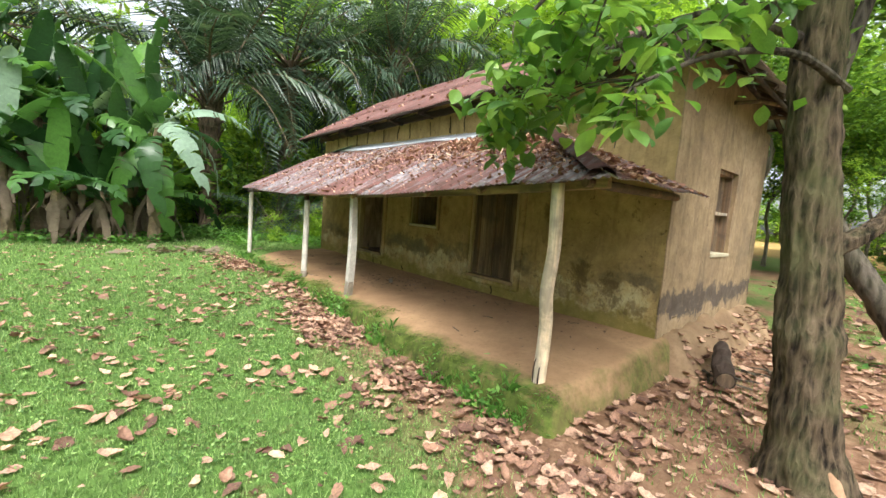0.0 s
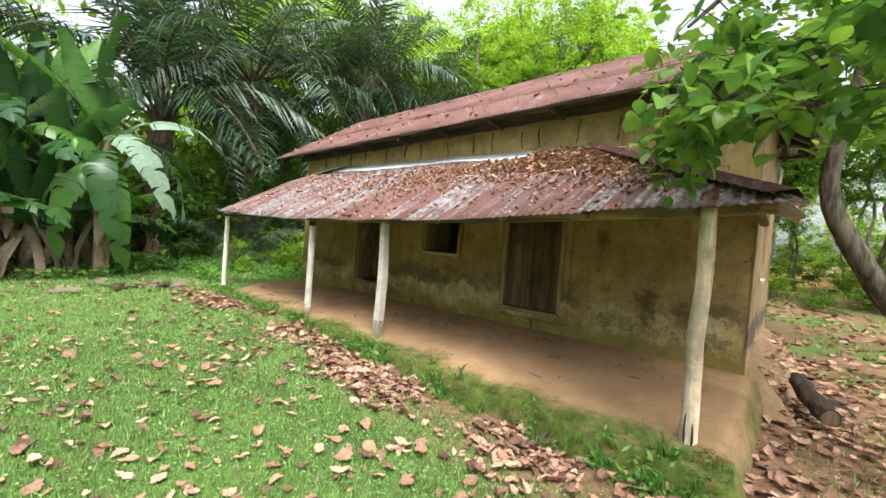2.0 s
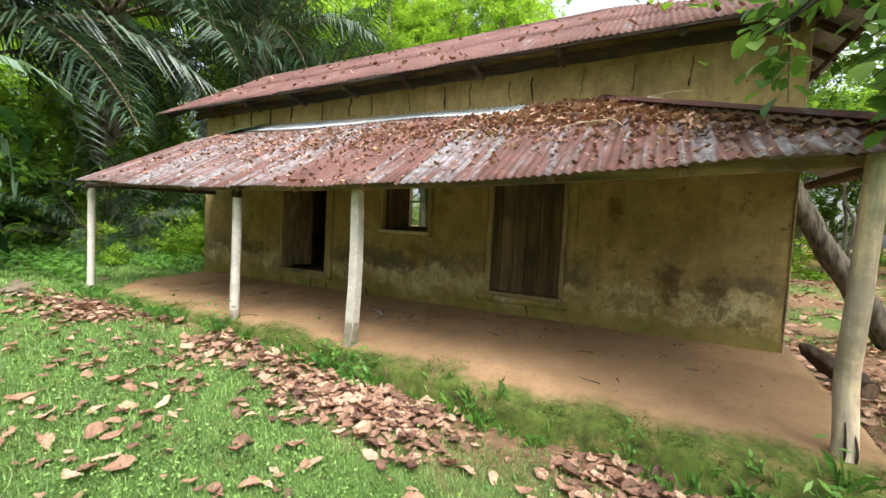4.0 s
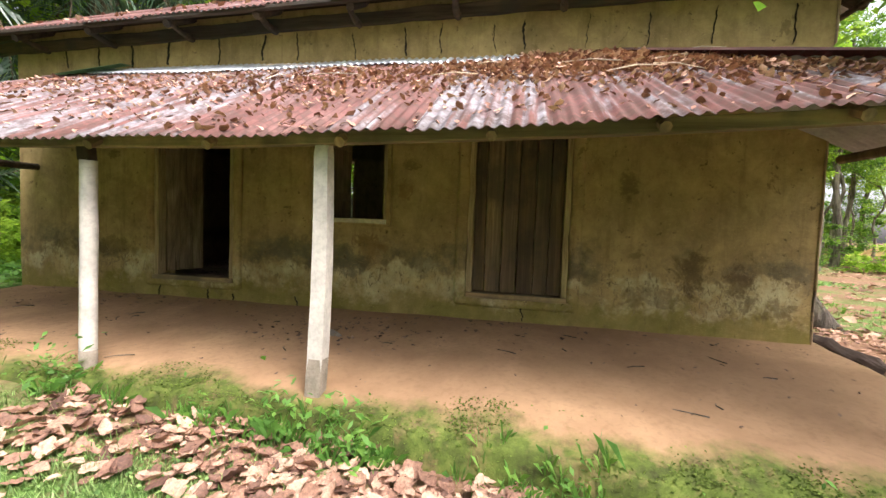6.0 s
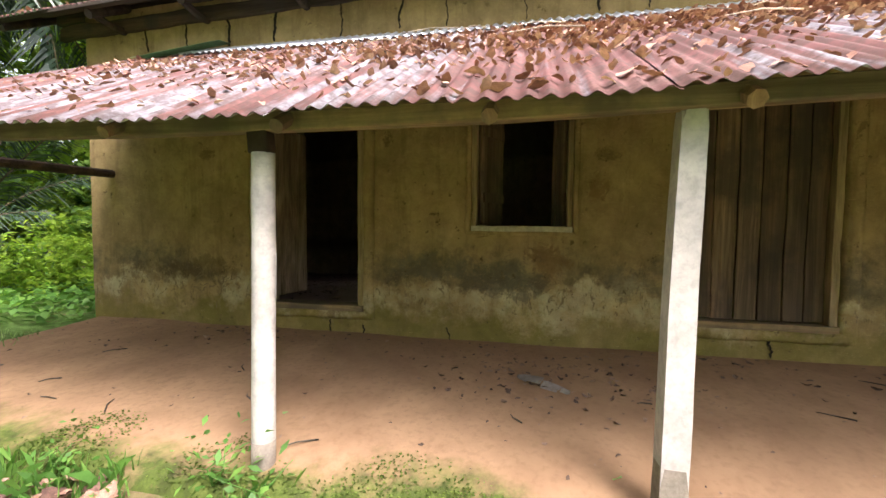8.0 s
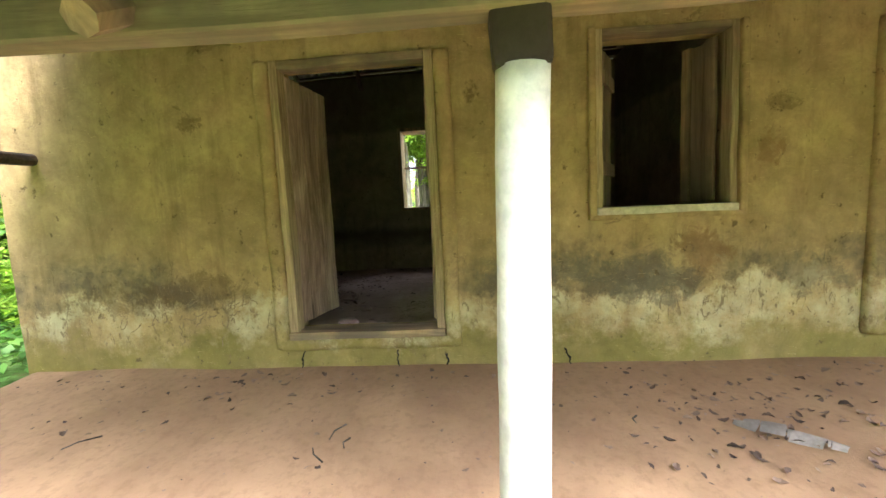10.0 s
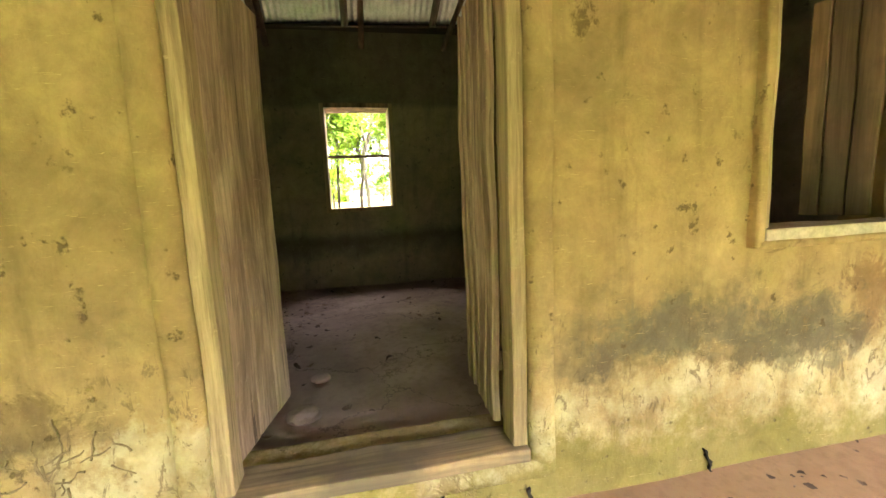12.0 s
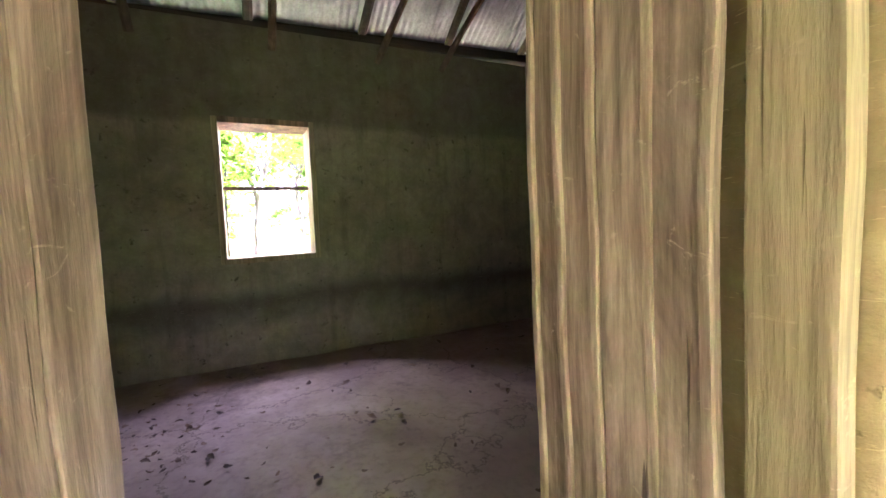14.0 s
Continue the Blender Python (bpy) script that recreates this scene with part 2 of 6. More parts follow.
def rusty_sheet(name, stretch, rust=0.55):
    m, nt, b = material(name, 0.75, spec=0.2)
    p = position(nt, stretch)
    q = position(nt)
    g = grain(nt, p, 1.0, 5, 0.65, 0.2)
    r = maths(nt, "ADD", g, maths(nt, "MULTIPLY", maths(nt, "SUBTRACT", chance(nt), 0.5), 0.16))
    tone = steps(nt, grain(nt, q, 1.4, 6, 0.65), (0.3, (0.08, 0.034, 0.03)), (0.5, (0.165, 0.072, 0.062)), (0.7, (0.24, 0.13, 0.115)))
    zinc = steps(nt, grain(nt, q, 6.0, 4), (0.3, (0.16, 0.15, 0.165)), (0.7, (0.32, 0.305, 0.32)))
    f = steps(nt, r, (rust - 0.06, 1.0), (rust + 0.05, 0.0))
    c = blend(nt, f, zinc, tone)
    grime = steps(nt, grain(nt, q, 11.0, 5, 0.7), (0.42, 0.75), (0.6, 0.0))
    c = blend(nt, grime, c, (0.08, 0.05, 0.04))
    nt.links.new(c, b.inputs["Base Color"])
    bumped(nt, b, grain(nt, q, 40, 4), 0.2, 0.004)
    return m


def leaf_stuff(name, a, bcol, c3, trans=0.45, rough=0.45, per="island", spec=0.4, spot=14, mottle=0.35):
    m, nt, b = material(name, rough, spec=spec)
    r = island(nt) if per == "island" else chance(nt)
    c = steps(nt, r, (0.0, a), (0.5, bcol), (1.0, c3))
    c = blend(nt, mottle, c, blend(nt, 1.0, c, steps(nt, grain(nt, position(nt, local=per != "island"), spot, 5, 0.7), (0.3, 0.4), (0.7, 1.5)), "MULTIPLY"))
    nt.links.new(c, b.inputs["Base Color"])
    t = node(nt, "ShaderNodeBsdfTranslucent", Color=blend(nt, 1.0, c, (1.25, 1.25, 0.7), "MULTIPLY"))
    mixn = nt.nodes.new("ShaderNodeMixShader")
    mixn.inputs[0].default_value = trans
    nt.links.new(b.outputs[0], mixn.inputs[1])
    nt.links.new(t.outputs[0], mixn.inputs[2])
    nt.links.new(mixn.outputs[0], nt.nodes["Material Output"].inputs[0])
    return m


def bark_stuff(name, light, dark, moss=0.0, ridge=9.0):
    m, nt, b = material(name, 0.95, spec=0.15)
    p = position(nt, (ridge, ridge, ridge * 0.22))
    v = node(nt, "ShaderNodeTexVoronoi", Vector=p, Scale=1.4)
    g = grain(nt, p, 1.0, 7, 0.7, 0.8)
    h = maths(nt, "ADD", maths(nt, "MULTIPLY", v.outputs[0], 0.5), g)
    c = steps(nt, h, (0.55, dark), (0.88, light))
    if moss:
        c = blend(nt, steps(nt, grain(nt, position(nt), 2.6, 5, 0.65), (0.42, 0.0), (0.66, moss)), c, (0.13, 0.14, 0.06))
    nt.links.new(c, b.inputs["Base Color"])
    bumped(nt, b, h, 1.0, 0.06)
    return m


def earth(name, light, dark, moss=False, cracks=False):
    m, nt, b = material(name, 0.95, spec=0.12)
    p = position(nt)
    c = steps(nt, grain(nt, p, 1.6, 7, 0.65), (0.32, dark), (0.66, light))
    c = blend(nt, steps(nt, grain(nt, p, 22, 4, 0.6), (0.34, 0.3), (0.5, 0.0)), c, tuple(0.6 * v for v in dark))
    c = blend(nt, steps(nt, grain(nt, p, 0.7, 5, 0.6, 0.4), (0.42, 0.55), (0.6, 0.0)), c, tuple(0.75 * v for v in dark))
    h = grain(nt, p, 12, 8, 0.7)
    if cracks:
        v = node(nt, "ShaderNodeTexVoronoi", Vector=blend(nt, 0.45, p, node(nt, "ShaderNodeTexNoise", Vector=p, Scale=2.2, Detail=7.0, Roughness=0.65).outputs[1]), Scale=1.5)
        v.feature = "DISTANCE_TO_EDGE"
        k = steps(nt, v.outputs[0], (0.003, 0.55), (0.008, 0.0))
        c = blend(nt, k, c, tuple(0.25 * v for v in dark))
        h = maths(nt, "ADD", h, maths(nt, "MULTIPLY", k, -1.0))
        c = blend(nt, steps(nt, grain(nt, p, 1.2, 6, 0.7), (0.54, 0.0), (0.66, 0.6)), c, (0.12, 0.09, 0.075))
    if moss:
        x, z = axis(nt, 0), axis(nt, 2)
        along = node(nt, "ShaderNodeMapRange", Value=axis(nt, 1))
        along.inputs["From Min"].default_value, along.inputs["From Max"].default_value = 1.8, 7.4
        along.inputs["To Min"].default_value, along.inputs["To Max"].default_value = 0.0, 0.30
        x = maths(nt, "SUBTRACT", x, along.outputs[0])
        w = maths(nt, "ADD", x, maths(nt, "MULTIPLY", maths(nt, "SUBTRACT", grain(nt, p, 1.8, 6, 0.7), 0.5), 0.9))
        k = maths(nt, "MULTIPLY", band(nt, w, -50, -49, 2.71, 2.94), steps(nt, grain(nt, p, 5.0, 5, 0.7), (0.32, 0.45), (0.50, 0.97)))
        end = band(nt, maths(nt, "ADD", axis(nt, 1), maths(nt, "MULTIPLY", maths(nt, "SUBTRACT", grain(nt, p, 2.4, 6, 0.7), 0.5), 0.7)), -50, -49, 1.48, 1.66)
        k = maths(nt, "MAXIMUM", k, maths(nt, "MULTIPLY", end, 0.75))
        g = steps(nt, grain(nt, p, 9, 6, 0.7), (0.32, (0.03, 0.04, 0.012)), (0.55, (0.075, 0.11, 0.02)), (0.75, (0.14, 0.165, 0.04)))
        c = blend(nt, k, c, g)
        h = maths(nt, "ADD", h, maths(nt, "MULTIPLY", k, grain(nt, p, 60, 4)))
    nt.links.new(c, b.inputs["Base Color"])
    bumped(nt, b, h, 0.4, 0.015)
    return m


def plain(name, colour, rough=0.8, metal=0.0, var=0.35, scale=6.0, spec=0.3):
    m, nt, b = material(name, rough, metal, spec)
    p = position(nt)
    c = steps(nt, grain(nt, p, scale, 6, 0.65), (0.3, tuple(v * (1 - var) for v in colour)), (0.7, tuple(min(1, v * (1 + var * 0.6)) for v in colour)))
    c = blend(nt, steps(nt, grain(nt, p, scale * 6, 4), (0.35, 0.3), (0.55, 0.0)), c, tuple(0.4 * v for v in colour))
    nt.links.new(c, b.inputs["Base Color"])
    bumped(nt, b, grain(nt, p, scale * 5, 5), 0.3, 0.006)
    return m


def ground_stuff():
    m, nt, b = material("lawn_and_litter_soil", 0.95, spec=0.1)
    p = position(nt)
    x, y = axis(nt, 0), axis(nt, 1)
    soil = steps(nt, grain(nt, p, 2.2, 7, 0.7), (0.3, (0.10, 0.06, 0.035)), (0.65, (0.24, 0.15, 0.09)))
    litter = steps(nt, grain(nt, p, 9.0, 5, 0.75, 0.5), (0.3, (0.09, 0.05, 0.03)), (0.5, (0.24, 0.13, 0.08)), (0.68, (0.40, 0.25, 0.17)))
    grass = steps(nt, grain(nt, p, 14.0, 6, 0.7), (0.3, (0.045, 0.08, 0.018)), (0.6, (0.12, 0.21, 0.05)), (0.8, (0.20, 0.30, 0.09)))
    c = blend(nt, steps(nt, grain(nt, p, 0.8, 6, 0.7), (0.42, 0.25), (0.62, 0.85)), soil, litter)
    # lawn in front of the house; patches of grass elsewhere
    n = maths(nt, "MULTIPLY", maths(nt, "SUBTRACT", grain(nt, p, 1.1, 6, 0.7), 0.5), 2.2)
    d = maths(nt, "ADD", maths(nt, "ADD", x, maths(nt, "MULTIPLY", y, -0.18)), n)
    lawn = band(nt, d, -60, -50, 0.9, 1.7)
    left = band(nt, maths(nt, "ADD", y, n), 9.5, 10.5, 60, 90)
    patch = maths(nt, "MULTIPLY", steps(nt, grain(nt, p, 0.32, 5, 0.6), (0.47, 0.0), (0.56, 0.85)), band(nt, maths(nt, "ADD", x, maths(nt, "MULTIPLY", y, -0.5)), 5.0, 8.0, 90, 120))
    k = maths(nt, "MAXIMUM", maths(nt, "MAXIMUM", lawn, left), patch)
    k = maths(nt, "MULTIPLY", k, steps(nt, grain(nt, p, 3.5, 6, 0.75), (0.30, 0.25), (0.45, 1.0)))
    c = blend(nt, k, c, grass)
    far = band(nt, x, 34, 38, 62, 66)
    c = blend(nt, maths(nt, "MULTIPLY", far, 0.8), c, (0.42, 0.27, 0.10))
    nt.links.new(c, b.inputs["Base Color"])
    bumped(nt, b, grain(nt, p, 18, 7, 0.75), 0.7, 0.05)
    return m


M_FRONT = mud_plaster("ochre_mud_plaster", (0.47, 0.345, 0.165), (0.385, 0.275, 0.125), (0.235, 0.165, 0.08))
M_END = mud_plaster("brown_mud_plaster", (0.43, 0.315, 0.20), (0.35, 0.25, 0.15), (0.21, 0.155, 0.105), splash=False, dark_band=(0.62, 0.68, 0.92, 1.0))
M_ROOM = mud_plaster("sooty_room_plaster", (0.36, 0.30, 0.19), (0.30, 0.25, 0.155), (0.20, 0.17, 0.11), splash=False, soot=True)
M_SILL = plain("pale_washed_sill", (0.52, 0.47, 0.33), 0.9, scale=8)
M_FLOOR = earth("red_earth_floor", (0.385, 0.245, 0.137), (0.26, 0.158, 0.087), moss=True)
M_ROOMFLOOR = earth("cracked_room_floor", (0.46, 0.35, 0.28), (0.28, 0.205, 0.16), cracks=True)
M_BANK = earth("clay_bank", (0.38, 0.26, 0.155), (0.17, 0.11, 0.065))
M_GROUND = ground_stuff()
M_SHEET = rusty_sheet("rusted_corrugated_iron", (0.55, 9.0, 0.55), 0.545)
M_SHEET_END = rusty_sheet("rusted_corrugated_iron_end", (9.0, 0.55, 0.55), 0.56)
M_SHEET_UP = rusty_sheet("red_rusted_roof_iron", (0.5, 5.0, 0.5), 0.70)
M_ZINC = plain("bare_galvanised_iron", (0.50, 0.53, 0.55), 0.45, 0.55, 0.25, 5, 0.5)
M_ZINC_DULL = plain("dull_grey_iron", (0.42, 0.42, 0.43), 0.6, 0.2, 0.35, 4)
M_GREEN_TIN = plain("green_painted_tin", (0.24, 0.36, 0.20), 0.6, scale=7)
M_WOOD = weathered_wood("weathered_brown_wood", (0.31, 0.225, 0.15), (0.145, 0.10, 0.068), tint=0.5)
M_DOOR = weathered_wood("grey_brown_door_wood", (0.27, 0.195, 0.125), (0.075, 0.05, 0.034), tint=0.7)
M_JAMB = split_wood("yellowed_jamb_wood", (0.23, 0.165, 0.09), (0.37, 0.28, 0.155), (0.48, 0.37, 0.22))
M_LEAFWOOD = split_wood("pale_split_door_wood", (0.15, 0.10, 0.07), (0.345, 0.245, 0.172), (0.52, 0.39, 0.28))
M_PLANKEDGE = split_wood("pale_worn_plank_edge", (0.26, 0.18, 0.12), (0.44, 0.32, 0.22), (0.56, 0.42, 0.29))
M_DARKWOOD = weathered_wood("sooty_roof_timber", (0.10, 0.075, 0.055), (0.035, 0.027, 0.02), along=1)
M_BEAM = weathered_wood("pale_beam_wood", (0.34, 0.265, 0.16), (0.16, 0.115, 0.068), along=1)
M_POST = weathered_wood("peeled_grey_post", (0.74, 0.66, 0.53), (0.38, 0.32, 0.24), tint=0.1)
M_POSTWHITE = plain("whitewashed_post", (0.54, 0.50, 0.44), 0.85, var=0.3, scale=5)
M_POSTFOOT = plain("grey_damp_foot", (0.26, 0.22, 0.17), 0.9, scale=12)
M_ROT = plain("rotten_dark_wood", (0.045, 0.03, 0.022), 0.95)
M_CRACK = plain("crack_shade", (0.02, 0.016, 0.01), 1.0)
M_BARK = bark_stuff("furrowed_brown_bark", (0.17, 0.125, 0.082), (0.016, 0.012, 0.009), 0.55, 17.0)
M_BARKDARK = bark_stuff("dark_wet_bark", (0.12, 0.10, 0.08), (0.03, 0.025, 0.02), 0.2, 10.0)
M_BARKFAR = bark_stuff("grey_forest_bark", (0.22, 0.19, 0.15), (0.08, 0.065, 0.05), 0.4, 6.0)
M_BOOT = bark_stuff("palm_trunk_bark", (0.17, 0.12, 0.08), (0.04, 0.03, 0.022), 0.4, 7.0)
M_PSEUDO = plain("banana_stem_fibre", (0.24, 0.18, 0.11), 0.8, var=0.5, scale=7)
M_LEAF = leaf_stuff("broad_green_leaf", (0.07, 0.16, 0.04), (0.12, 0.24, 0.05), (0.24, 0.38, 0.07), 0.45, 0.32, "object")
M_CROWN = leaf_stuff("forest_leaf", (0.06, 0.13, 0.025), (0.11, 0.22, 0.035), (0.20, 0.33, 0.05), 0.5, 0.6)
# copy of the forest leaf with sunlight put into its brighter, yellower colour
M_CROWNLIT = leaf_stuff("forest_leaf_sunlit_tone", (0.14, 0.26, 0.03), (0.24, 0.39, 0.05), (0.36, 0.50, 0.08), 0.62, 0.6)
M_PALM = leaf_stuff("palm_leaflet", (0.03, 0.06, 0.032), (0.05, 0.09, 0.05), (0.10, 0.15, 0.085), 0.22, 0.35, spec=0.5)
M_BANANA = leaf_stuff("banana_leaf", (0.028, 0.075, 0.026), (0.05, 0.12, 0.034), (0.12, 0.27, 0.045), 0.42, 0.32, "object")
M_BANANAGREY = leaf_stuff("pale_banana_leaf", (0.15, 0.23, 0.16), (0.20, 0.29, 0.20), (0.23, 0.33, 0.22), 0.25, 0.35, "object")
M_DEADLEAF = leaf_stuff("dead_hanging_leaf", (0.10, 0.075, 0.05), (0.17, 0.13, 0.09), (0.25, 0.19, 0.13), 0.15, 0.9)
M_GRASS = leaf_stuff("lawn_grass", (0.07, 0.13, 0.035), (0.15, 0.26, 0.075), (0.32, 0.44, 0.17), 0.4, 0.55, spec=0.3, spot=3, mottle=0.6)
M_WEED = leaf_stuff("weed_leaf", (0.06, 0.15, 0.025), (0.10, 0.24, 0.04), (0.17, 0.32, 0.06), 0.4, 0.5)
M_LITTER = leaf_stuff("fallen_leaf_brown", (0.085, 0.042, 0.029), (0.29, 0.16, 0.105), (0.49, 0.325, 0.23), 0.12, 0.75, spot=55, mottle=0.9)
M_LITTER_ONE = leaf_stuff("fallen_leaf_single", (0.13, 0.065, 0.045), (0.34, 0.19, 0.12), (0.52, 0.37, 0.25), 0.12, 0.7, "object", spot=6, mottle=0.9)
M_SHRED = leaf_stuff("dark_leaf_shreds", (0.055, 0.036, 0.026), (0.13, 0.085, 0.058), (0.27, 0.18, 0.125), 0.05, 0.9)
M_GREYRAG = plain("grey_dry_leaf", (0.22, 0.19, 0.16), 0.9)


# ---- ground ----
X_FRONT, X_BACK, Y_END, Y_LEFT = 5.10, 9.42, 1.70, 11.22
WALL = 0.32
FLOOR_IN = 0.52


def step01(a, b, v):
    t = min(1.0, max(0.0, (v - a) / (b - a)))
    return t * t * (3 - 2 * t)


def ground_z(x, y):
    z = 0.14 * step01(3.0, 7.0, y) + 0.24 * step01(6.5, 12.5, y) + 0.25 * step01(13, 40, y)
    z -= 0.08 * step01(2.0, 0.5, y) * step01(2.5, 4.5, x)
    z += 0.10 * step01(-0.2, -8.0, x)
    z += 0.9 * step01(22, 60, math.hypot(x - 3, y - 5)) * step01(12, 30, x)
    return z + 0.035 * noise.noise(Vector((x * 0.7, y * 0.7, 0))) + 0.012 * noise.noise(Vector((x * 3, y * 3, 1)))


def spread(lo, hi, fine_lo, fine_hi, step):
    fine = list(np.arange(fine_lo, fine_hi + 1e-6, step))
    out, d, v = [], step, fine_hi
    while v < hi:
        d *= 1.35
        v += d
        out.append(v)
    back, d, v = [], step, fine_lo
    while v > lo:
        d *= 1.35
        v -= d
        back.append(v)
    return back[::-1] + fine + out


gx = spread(-1200, 1200, -6.0, 10.0, 0.2)
gy = spread(-1200, 1200, -4.0, 15.0, 0.2)
verts = [(x, y, ground_z(x, y)) for y in gy for x in gx]
faces = [(j * len(gx) + i, j * len(gx) + i + 1, (j + 1) * len(gx) + i + 1, (j + 1) * len(gx) + i) for j in range(len(gy) - 1) for i in range(len(gx) - 1)]
ground = put("ground", mesh_data("ground", verts, faces, [M_GROUND], True))
tagged(ground, "green lawn giving way to soil under brown fallen leaves", "ground", kind="structure")

# ---- house shell ----


def wall(name, u0, u1, z0, z1, place, openings=(), thick=WALL, mats=None, top=None, step=0.14, uneven=0.012, label="", face_in=1):
    """A wall as one solid mesh with openings through it. place(u, depth, z) gives the point; openings are (u0, u1, z0, z1)."""
    us, zs = {round(u0, 4), round(u1, 4)}, {round(z0, 4), round(z1, 4)}
    for a, b, c, d in openings:
        us |= {round(a, 4), round(b, 4)}
        zs |= {round(c, 4), round(d, 4)}

    def fill(s):
        s = sorted(s)
        out = []
        for a, b in zip(s, s[1:]):
            n = max(1, round((b - a) / step))
            out += [a + (b - a) * i / n for i in range(n)]
        return out + [s[-1]]

    us, zs = fill(us), fill(zs)
    nu, nz = len(us) - 1, len(zs) - 1

    def hole(i, j):
        if i < 0 or j < 0 or i >= nu or j >= nz:
            return True
        u, z = (us[i] + us[i + 1]) / 2, (zs[j] + zs[j + 1]) / 2
        return any(a < u < b and c < z < d for a, b, c, d in openings)

    verts, index = [], {}

    def vert(i, j, k):
        if (i, j, k) not in index:
            z = zs[j] if top is None else z0 + (zs[j] - z0) * (top(us[i]) - z0) / (z1 - z0) if zs[j] > 3.4 else zs[j]
            p = Vector(place(us[i], thick * k, z))
            out = (Vector(place(us[i], 0, z)) - Vector(place(us[i], 1, z))) * (1 if k == 0 else -1)
            p += out * uneven * (noise.noise(p * 1.3) + 0.6 * noise.noise(p * 4.0))
            index[(i, j, k)] = len(verts)
            verts.append(p)
        return index[(i, j, k)]

    faces, slot = [], []
    for i in range(nu):
        for j in range(nz):
            if hole(i, j):
                continue
            for k in (0, 1):
                faces.append((vert(i, j, k), vert(i + 1, j, k), vert(i + 1, j + 1, k), vert(i, j + 1, k)))
                slot.append(k)
            for di, dj, a, b in ((-1, 0, (0, 0), (0, 1)), (1, 0, (1, 0), (1, 1)), (0, -1, (0, 0), (1, 0)), (0, 1, (0, 1), (1, 1))):
                if hole(i + di, j + dj):
                    faces.append((vert(i + a[0], j + a[1], 0), vert(i + b[0], j + b[1], 0), vert(i + b[0], j + b[1], 1), vert(i + a[0], j + a[1], 1)))
                    slot.append(0)
    ob = put(name, mesh_data(name, verts, faces, mats or [M_FRONT, M_ROOM], False, slot))
    bm = bmesh.new()
    bm.from_mesh(ob.data)
    bmesh.ops.recalc_face_normals(bm, faces=bm.faces)
    bm.to_mesh(ob.data)
    bm.free()
    return tagged(ob, label, "wall", kind="structure")


RIDGE_X, EAVE_X, EAVE_Z, PITCH = 7.27, 4.62, 3.71, math.atan2(1.62, 2.65)
ROOF_FALL = 0.030
ROOF_Y0, ROOF_Y1, HIP_RUN = 1.14, 12.10, 2.6


def roof_z(x, y=6.5):
    """Height of the roof iron: hipped at the near end, falling a little towards the far gable."""
    rise = min(RIDGE_X - EAVE_X - abs(x - RIDGE_X), (y - ROOF_Y0) * (RIDGE_X - EAVE_X) / HIP_RUN)
    return EAVE_Z - ROOF_FALL * (y - 6.5) + rise * math.tan(PITCH)


TOP = 3.66
D1 = (4.00, 5.08, 0.66, 2.58)
D2 = (7.96, 9.09, 0.64, 2.58)
W1 = (6.02, 6.91, 1.43, 2.62)
BW = (8.03, 8.91, 1.49, 2.82)
EW = (6.84, 7.74, 1.43, 2.74)

wall_front = wall("wall_front", Y_END, Y_LEFT, -0.1, TOP, lambda u, d, z: (X_FRONT + d, u, z), [D1, D2, W1], top=lambda u: roof_z(X_FRONT, u) - 0.12, label="stained ochre mud-plaster wall with two doors and a window")
wall_back = wall("wall_back", Y_END, Y_LEFT, -0.1, TOP, lambda u, d, z: (X_BACK - d, u, z), [BW], mats=[M_END, M_ROOM], label="mud-plaster back wall with an open window")


def gable(x):
    return max(TOP, roof_z(x, 11.2) - 0.10)


wall_end = wall("wall_end", X_FRONT + WALL + 0.003, X_BACK - WALL - 0.003, -0.1, 4.9, lambda u, d, z: (u, Y_END + 0.004 + d, z), [EW], mats=[M_END, M_ROOM], top=lambda u: 4.10, label="brown mud-plaster end wall with a small window")
wall_far = wall("wall_far", X_FRONT + WALL + 0.003, X_BACK - WALL - 0.003, -0.1, 4.9, lambda u, d, z: (u, Y_LEFT - 0.004 - d, z), [], mats=[M_END, M_ROOM], top=gable, label="mud-plaster gable wall without openings")
wall_room = wall("wall_partition", X_FRONT + WALL + 0.003, X_BACK - WALL - 0.003, 0.3, 3.7, lambda u, d, z: (u, 5.45 - d, z), [], thick=0.2, mats=[M_ROOM, M_ROOM], label="sooty mud-plaster partition wall between two rooms")

# lighter corner edge of the plaster
bm = box((X_FRONT - 0.012, Y_END - 0.02, 0.25), (X_FRONT + 0.35, Y_END + 0.001, 3.98), 0.008, 0.012, 26)
edge = part("trim", bm, M_END, wall_end, smooth=True)

# room floor, with a worn surface
xs, ys = np.linspace(X_FRONT + 0.10, X_BACK - WALL + 0.02, 30), np.linspace(Y_END + 0.2, Y_LEFT - 0.2, 60)
verts = [(x, y, FLOOR_IN + 0.03 * noise.noise(Vector((x * 0.9, y * 0.9, 4))) + 0.01 * noise.noise(Vector((x * 4, y * 4, 4)))) for y in ys for x in xs]
faces = [(j * 30 + i, j * 30 + i + 1, (j + 1) * 30 + i + 1, (j + 1) * 30 + i) for j in range(59) for i in range(29)]
tagged(put("floor", mesh_data("floor", verts, faces, [M_ROOMFLOOR], True)), "cracked grey-brown earth floor of the dim room", "floor", kind="structure")


# veranda platform with a rounded mossy bank
def edge_x(y):
    """The outer edge of the platform, nearer the wall at the middle posts."""
    return 2.56 + 0.30 * step01(1.8, 7.4, y) - 0.12 * step01(8.0, 10.8, y) + 0.06 * noise.noise(Vector((0, y * 0.9, 3))) + 0.04 * noise.noise(Vector((0, y * 3.5, 3)))


